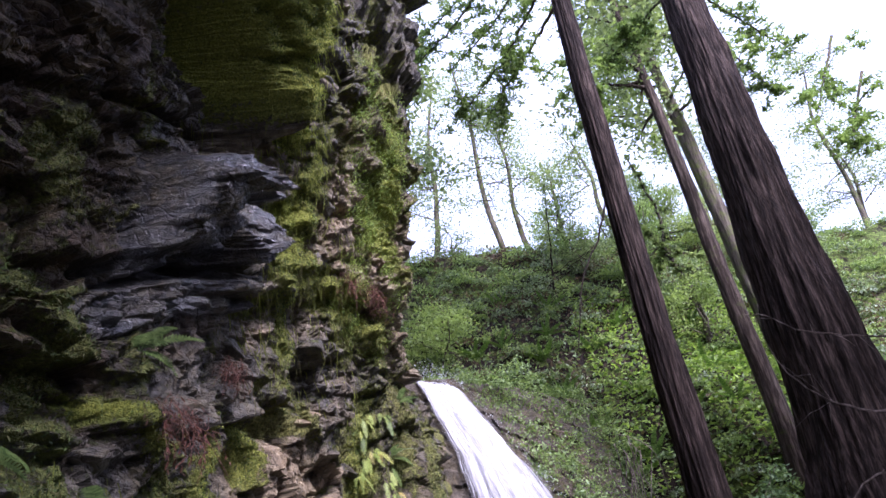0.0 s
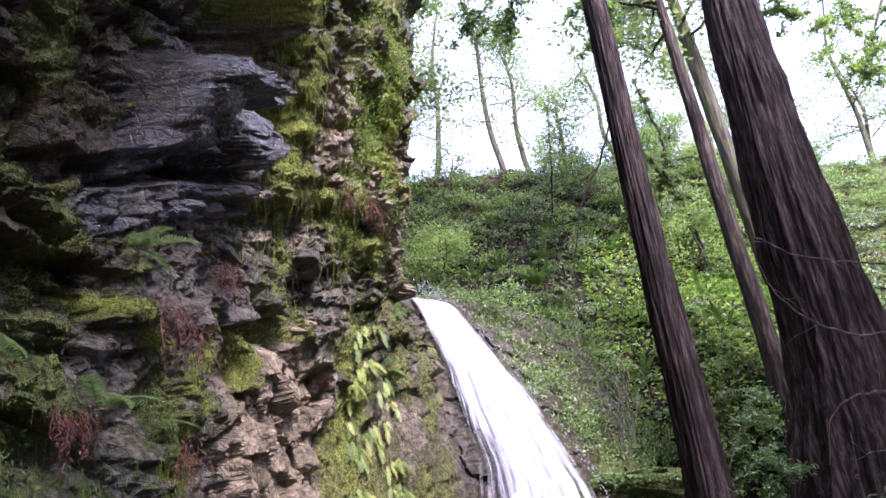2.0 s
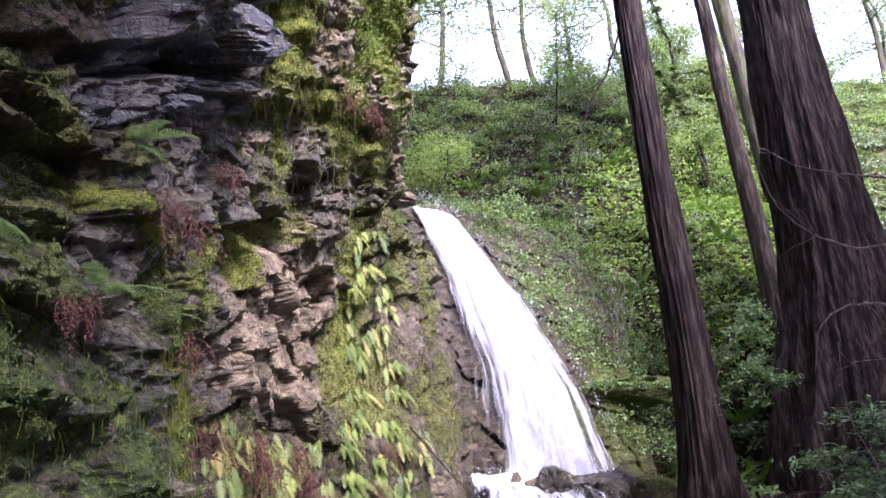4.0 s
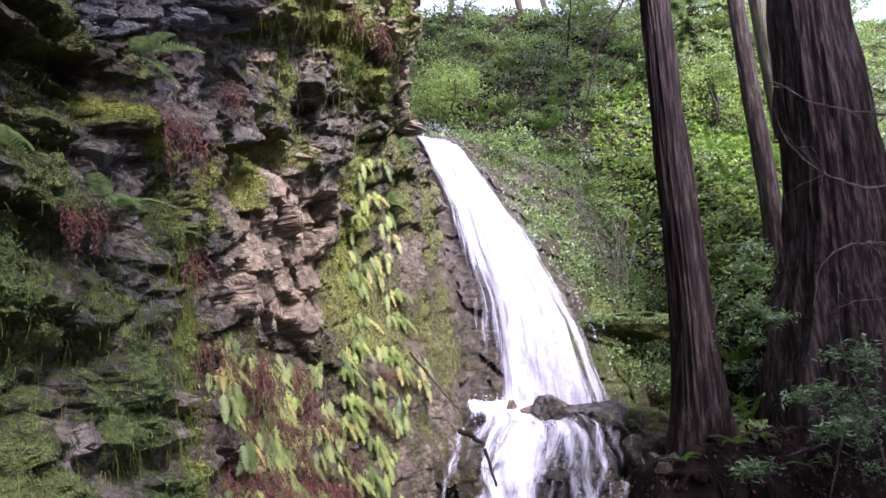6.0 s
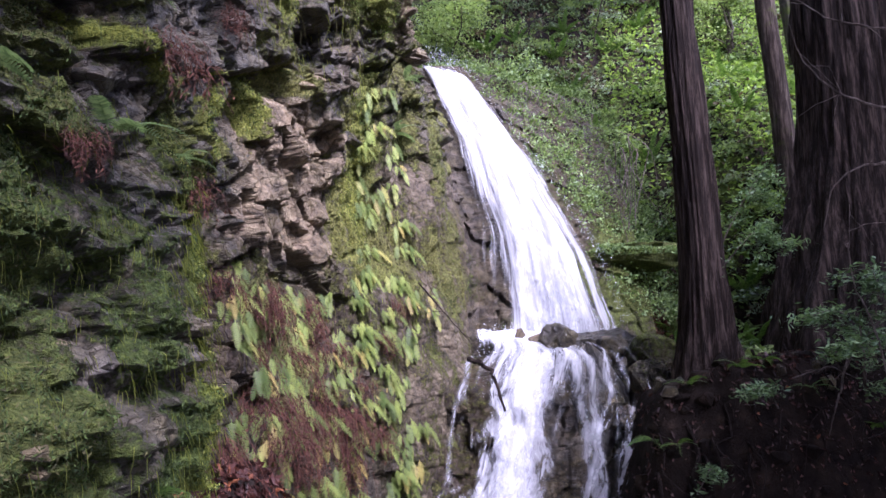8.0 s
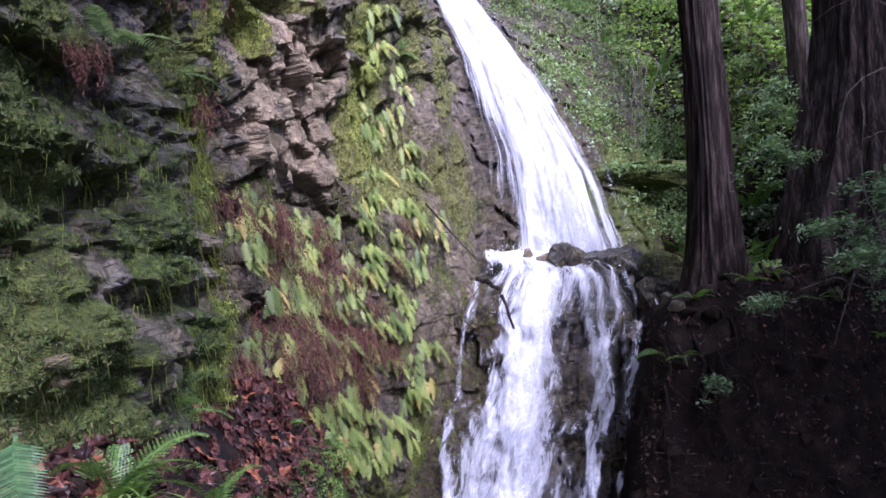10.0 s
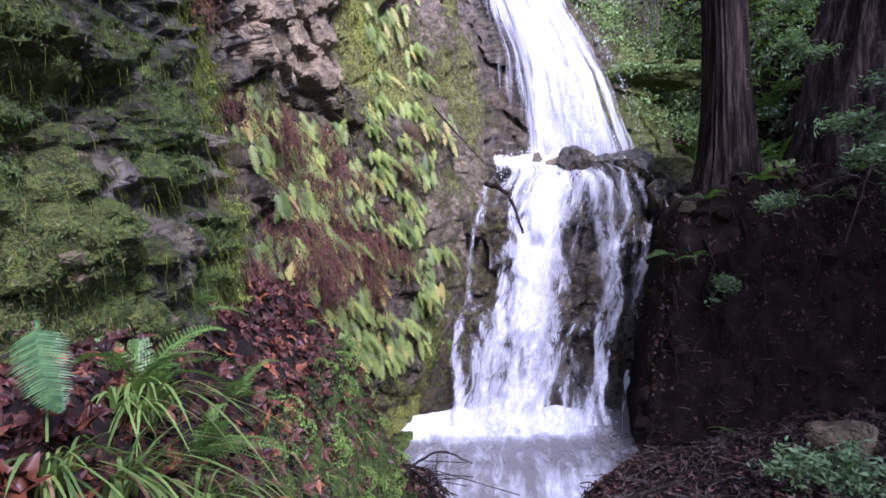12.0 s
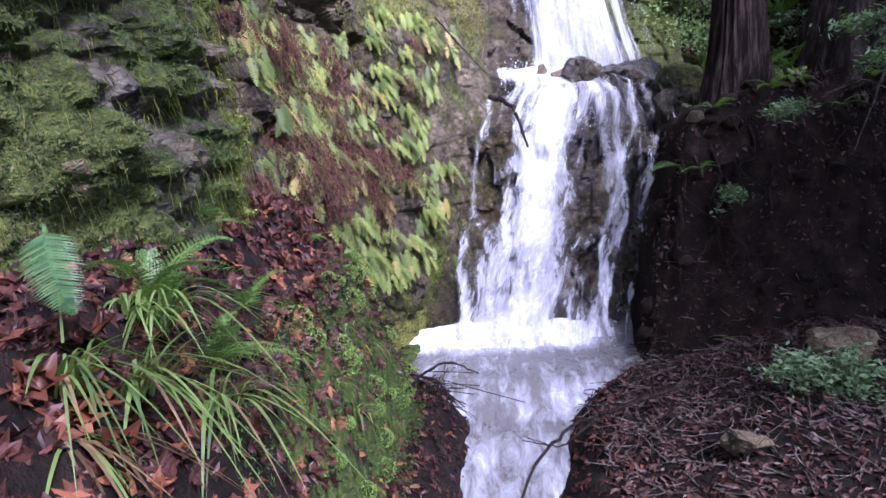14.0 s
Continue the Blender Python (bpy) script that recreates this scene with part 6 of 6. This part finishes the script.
for x, y, cnt, sc, sd in ((-1.35, 2.7, 12, 0.95, 1), (-1.15, 2.75, 10, 0.9, 2), (-1.5, 3.5, 6, 0.6, 3), (-1.05, 5.0, 6, 0.5, 4), (-1.25, 4.7, 6, 0.45, 5), (-1.2, 3.3, 6, 0.6, 6)):
    ob = fern_plant("sword_fern", "lush green fern on the leafy bank", lush_meshes, cnt + 4, 800 + sd, 30, "fern", "ferns on the bank")
    ob.matrix_world = Matrix.Translation((x, y, float(terrain(x, y)) - 0.01)) @ Matrix.Diagonal((sc, sc, sc, 1))


def sedge(base, blades, seed, length, lean, dry=0.2):
    r = np.random.default_rng(seed)
    ob = tagged(new("sedge_tuft"), "arching green sedge tuft with some dry blades", "sedge", "sedge tufts")
    ob.location = base
    for k in range(blades):
        a = r.uniform(0, 2 * math.pi)
        d = np.array([math.cos(a), math.sin(a), 0]) * r.uniform(0.3, 1.0) + np.array(lean)
        ln, t = length * r.uniform(0.55, 1.15), np.linspace(0, 1, 9)[:, None]
        q = r.normal(size=3) * (0.03, 0.03, 0) + t * ln * (np.array([0, 0, 0.85]) + 0.35 * d) + t * t * ln * (0.45 * d - np.array([0, 0, r.uniform(0.6, 1.25)]))
        w = 0.015 * r.uniform(0.5, 1.25) * np.array([0.6, 0.9, 1, 1, 0.95, 0.85, 0.65, 0.4, 0.05])
        side = np.cross(d, (0, 0, 1.0))
        side = side / (np.linalg.norm(side) + 1e-9) + np.array([0, 0, 0.25])
        part("blade", raw_mesh("blade", *strip(q, w, side), STRAW if r.random() < dry else GRASS, True), ob)
    return ob


sedge((-1.25, 2.0, 1.5), 34, 1, 0.72, (0.6, 0.15, 0), 0.1)
sedge((-1.15, 2.2, 1.42), 46, 2, 0.66, (0.65, 0.15, 0), 0.15)
sedge((-1.2, 2.5, 1.56), 30, 15, 0.6, (0.55, 0.1, 0), 0.12)
sedge((-1.02, 2.45, 1.25), 36, 16, 0.55, (0.5, 0.1, -0.1), 0.2)
sedge((-1.25, 1.95, 1.35), 60, 3, 0.45, (0.4, -0.1, -0.2), 0.75)
sedge((-1.3, 2.45, 1.6), 24, 4, 0.36, (0.3, 0.1, 0), 0.1)
sedge((-0.98, 5.1, 1.0), 18, 5, 0.34, (0.2, -0.2, 0), 0.05)
for k, (x, y) in enumerate([(-0.98, 3.3), (-0.92, 3.7), (-0.95, 4.2), (-0.9, 4.6), (-1.0, 2.9), (-1.02, 5.5), (-0.86, 4.0)]):
    sedge((x, y, float(terrain(x, y)) - 0.01), 16, 6 + k, 0.24, (0.4, -0.1, 0), 0.15)

leaf_meshes = [raw_mesh("maple_leaf", *maple_leaf(60 + k, 0.17), MAPLE, True) for k in range(5)]
for k, (x, y, z, rx, ry) in enumerate([(-1.2, 1.95, 1.58, 40, 10), (-1.08, 2.0, 1.44, 55, -20), (-1.02, 2.15, 1.5, 30, 30), (-1.25, 2.2, 1.62, 25, 10), (-1.15, 2.5, 1.66, 20, 0), (-1.36, 2.05, 1.66, 30, 0), (-1.0, 2.9, 1.35, 35, 25),
                                       (-1.3, 4.2, 1.72, 40, 30), (-1.15, 4.3, 1.6, 30, 25), (-1.2, 4.0, 1.5, 50, 10), (-1.05, 3.9, 1.35, 55, 20), (-0.98, 3.6, 1.2, 45, 30), (-1.4, 4.4, 1.82, 30, 10), (-1.1, 3.4, 1.35, 30, 30)]):
    ob = tagged(part("maple_leaf", leaf_meshes[k % 5]), "large curled red-brown maple leaf on the bank", "fallen leaf", "large fallen leaves")
    ob.matrix_world = pose(x, y, float(terrain(x, y)) + 0.035, rx, ry, 50 * k)

ORANGE = leaf_material("fresh_fallen_leaves", (0.07, 0.02, 0.008), (0.2, 0.06, 0.02), 0.2, 0.4)
fresh = [raw_mesh("maple_leaf", *maple_leaf(80 + k, 0.21), ORANGE, True) for k in range(3)]
for k, (x, y, rx, ry) in enumerate([(-1.27, 1.88, 35, 20), (-1.2, 2.04, 20, 35), (-1.12, 2.12, 30, 25), (-1.1, 1.95, 60, 20), (-1.3, 2.2, 30, 0)]):
    ob = tagged(part("maple_leaf", fresh[k % 3]), "large orange-brown maple leaf fallen among sedge", "fallen leaf", "large fallen leaves")
    ob.matrix_world = pose(x, y, float(terrain(x, y)) + 0.06, rx, ry, 70 * k)

# moss cushions on the bank's edge
cush = []
for k in range(44):
    y = rng.uniform(3.2, 6.4)
    x = rng.uniform(-1.08, -0.72) - 0.1 * smooth(5, 6.4, y)
    z = float(terrain(x, y))
    r = rng.uniform(0.04, 0.11)
    q = rng.normal(size=(420, 3))
    q /= np.linalg.norm(q, axis=1)[:, None]
    cush.append(np.array([x, y, z]) + q * r * (1, 1, 0.8))
v, f = leaf_quads(np.concatenate(cush), 0.0075, rng, 0.0, 2.8, 0.2)
tagged(part("moss_cushions", raw_mesh("moss_cushions", v, f, HERB, False)), "bright green moss cushions along the bank", "moss", kind="stuff")

bx, by = rng.uniform(-1.15, -0.6, 44000), rng.uniform(2.4, 6.3, 44000)
bz = terrain(bx, by)
ok = fbm(bx * 4, by * 4, bz * 3, 3, 95) > -0.15
bc = np.stack([bx, by, bz], -1)[ok] + rng.normal(size=(int(ok.sum()), 3)) * 0.012
v, f = leaf_quads(bc, 0.0075, rng, 0.0, 3.2, 0.5)
tagged(part("bank_moss", raw_mesh("bank_moss", v, f, MOSS_TUFT, False)), "soft green moss over the bank's flank", "moss", kind="stuff")

# ---- sticks and roots by the stream ----
for k, (pts_, r0, lab) in enumerate([
        ([(1.25, 4.95, 0.3), (0.8, 4.8, 0.22), (0.4, 4.7, 0.12), (0.15, 4.3, 0.05), (0.04, 3.85, 0.0)], 0.018, "dark wet branch lying in the stream"),
        ([(0.62, 4.75, 0.16), (0.35, 4.45, 0.1), (0.1, 4.4, 0.18)], 0.008, "dark forked twig in the stream"),
        ([(-0.85, 5.3, 0.1), (-0.62, 5.6, 0.22), (-0.45, 5.9, 0.2), (-0.2, 5.95, 0.06)], 0.014, "bent wet stick at the pool's edge"),
        ([(-0.75, 5.6, 0.2), (-0.5, 5.5, 0.18), (-0.3, 5.0, 0.0)], 0.01, "thin wet stick at the pool's edge"),
        ([(0.0, 7.62, 2.42), (0.14, 7.45, 2.38), (0.26, 7.4, 2.2), (0.36, 7.4, 1.9)], 0.03, "black root arching over the cascade"),
        ([(-0.5, 7.3, 3.2), (-0.25, 7.45, 2.9), (0.02, 7.6, 2.6)], 0.009, "reddish bare stem slanting down to the cascade"),
        ([(1.81, 5.42, 0.0), (1.8, 5.42, 0.22), (1.82, 5.42, 0.42)], 0.014, "short upright broken stick among leaves"),
        ([(1.93, 4.62, 0.05), (1.93, 4.6, 0.4)], 0.03, "short grey stump of a sapling"),
        ([(3.4, 6.45, 2.3), (3.15, 6.4, 2.33), (2.95, 6.35, 2.28)], 0.03, "dark fallen limb on the bank"),
        ([(2.6, 6.0, 2.25), (2.85, 5.9, 2.35), (3.05, 5.9, 2.25)], 0.007, "pale thin twig on the bank"),
        ([(3.05, 6.0, 2.4), (2.95, 6.0, 2.1), (2.85, 6.0, 1.8)], 0.01, "pale thin stem on the bank"),
        ([(1.7, 6.0, 0.75), (1.9, 5.9, 0.7), (2.1, 5.9, 0.6)], 0.008, "thin twig on the litter")]):
    bough("stick", lab, pts_, r0, r0 * 0.4, TWIG if "pale" in lab or "grey" in lab else DARK_TWIG, 0 if "root" in lab else 2 if k < 6 else 1, 60 + k, category="stick")
small = []
for k in range(800):
    x, y = rng.uniform(0.6, 3.6), rng.uniform(3.5, 6.3)
    z = float(terrain(x, y)) + 0.02
    a, ln = rng.uniform(0, 6.28), rng.uniform(0.06, 0.4)
    t = np.linspace(-0.5, 0.5, 5)[:, None]
    q = np.array([x, y, z]) + t * ln * np.array([math.cos(a), math.sin(a), rng.normal() * 0.2]) + rng.normal(size=(5, 3)) * 0.02 * ln
    small.append(tube(q, np.full(5, rng.uniform(0.002, 0.006)), 4))
tagged(part("twigs", raw_mesh("twigs", *joined(small), TWIG)), "small broken twigs among the leaf litter", "twigs", kind="stuff")
# the matted leaf dam at the pool's lip
dam = []
for k in range(150):
    t = np.linspace(0, 1, 6)[:, None]
    q = np.array([rng.uniform(-1.0, -0.45), rng.uniform(5.45, 5.8), rng.uniform(0.0, 0.16)]) + t * np.array([rng.normal() * 0.2, rng.normal() * 0.1, -0.22 * rng.random()])
    dam.append(tube(q, np.full(6, 0.004), 4))
tagged(part("debris_dam", raw_mesh("debris_dam", *joined(dam), DARK_TWIG)), "matted dark twigs caught at the pool's lip", "debris", kind="stuff")
litter("leaf_mat", 260, -1.05, -0.4, 5.3, 5.9, small_protos, LITTER, "dark wet leaves matted at the pool's lip", 0.6, None, 0.06)

# ---- spray ----
sp = []
t = rng.random(900)
z = 6.7 - 3.9 * t
x = edge_right(z) + np.abs(rng.normal(size=900)) * 0.07
sp.append(np.stack([x, fall_face(x - 0.1, z) - 0.15 - rng.random(900) * 0.15, z + rng.random(900) * 0.05], -1))
x = rng.uniform(-0.75, 0.1, 900)
sp.append(np.stack([x, rng.uniform(10.2, 10.6, 900), 7.0 - 0.55 * np.clip(x + 0.4, 0, 1) + rng.normal(size=900) * 0.08], -1))
sp.append(np.stack([rng.uniform(0.1, 1.75, 1600), rng.uniform(8.25, 8.6, 1600), 2.62 + np.abs(rng.normal(size=1600)) * 0.1], -1))
sp.append(np.stack([rng.uniform(0.1, 1.6, 900), rng.uniform(7.5, 7.9, 900), 2.0 + rng.random(900) * 0.55], -1))
sp.append(np.stack([rng.uniform(-0.6, 1.2, 500), rng.uniform(6.5, 7.1, 500), np.abs(rng.normal(size=500)) * 0.09 + 0.03], -1))
v, f = leaf_quads(np.concatenate(sp), 0.0075, rng, 0.0, 1.8, 0.0)
tagged(part("spray", raw_mesh("spray", v, f, DROPS, False)), "fine white spray beside the falling water", "spray", kind="stuff")

# ---- unseen trees added behind and beside the camera to block light, and sprays high in the gap ----
for k, (x, y, h, rr) in enumerate([(-3.0, -9.0, 20, 0.5), (-0.6, -9.0, 15, 0.4), (9.0, -5.0, 17, 0.36)]):
    z = float(terrain(x, y))
    tree("redwood_tree", "unseen redwood added outside the view to block light", (x, y, z - 0.3), (x, y, z + h), [(0, rr * 1.5), (0.05, rr), (0.5, rr * 0.6), (1, 0.06)], REDWOOD, LEAF_DARK, 900 + k, 34, 0.36, 1.0, 4.0, 8000, 0.15, 0.42, 0.09, 40, "redwoods", -0.1, 0.1, 2.0)

for k, pts_ in enumerate([[(4.4, 7.9, 11.5), (5.2, 8.6, 11.3), (6.0, 9.2, 10.9)], [(4.4, 7.9, 12.5), (5.3, 8.4, 12.1), (6.4, 8.8, 11.4)], [(4.3, 7.9, 12.4), (3.8, 8.6, 12.3), (3.2, 9.2, 11.8)], [(8.2, 10.2, 13.2), (7.4, 9.9, 11.8), (6.7, 9.6, 10.6)], [(7.9, 9.6, 11.6), (7.2, 9.4, 10.4), (6.7, 9.2, 9.5)],
                          [(2.1, 7.2, 13.0), (1.4, 8.6, 12.8), (0.4, 9.6, 12.6)], [(2.1, 7.3, 12.2), (1.5, 8.6, 12.0), (0.6, 9.8, 11.7)], [(2.1, 7.2, 14.0), (1.0, 8.8, 14.0), (-0.2, 9.8, 13.6)], [(2.1, 7.2, 11.4), (1.7, 8.4, 11.6), (1.1, 9.6, 11.5)], [(2.1, 7.3, 10.6), (2.7, 8.6, 11.0), (3.2, 9.6, 10.9)], [(2.1, 7.2, 13.6), (0.6, 9.2, 13.4), (-0.6, 10.2, 13.0)]]):
    bough("redwood_bough", "drooping redwood bough with dark flat sprays", pts_, 0.03, 0.008, GREY_BARK, 16, 400 + k, 170, LEAF_SHRUB, "bough", 0.04)

# added crowns out of view that shade the bank, trunks and near wall
for k, (x, y, h, lo, n, reach) in enumerate([(6.6, 1.0, 5.8, 0.1, 6500, 2.2), (8.3, 3.0, 8.5, 0.1, 3600, 2.4), (4.7, -6.3, 17.0, 0.6, 1300, 2.8), (2.2, -4.6, 18.0, 0.66, 9000, 2.6)]):
    z = float(terrain(x, y))
    tree("redwood_tree", "unseen redwood added outside the view to block light", (x, y, z - 0.3), (x, y, z + h), [(0, 0.5), (0.05, 0.33), (0.5, 0.22), (1, 0.06)], REDWOOD, LEAF_DARK, 950 + k, 40, lo, 1.0, reach, n, 0.13, 0.4, 0.09, 40, "redwoods", -0.1, 0.1, 2.0)
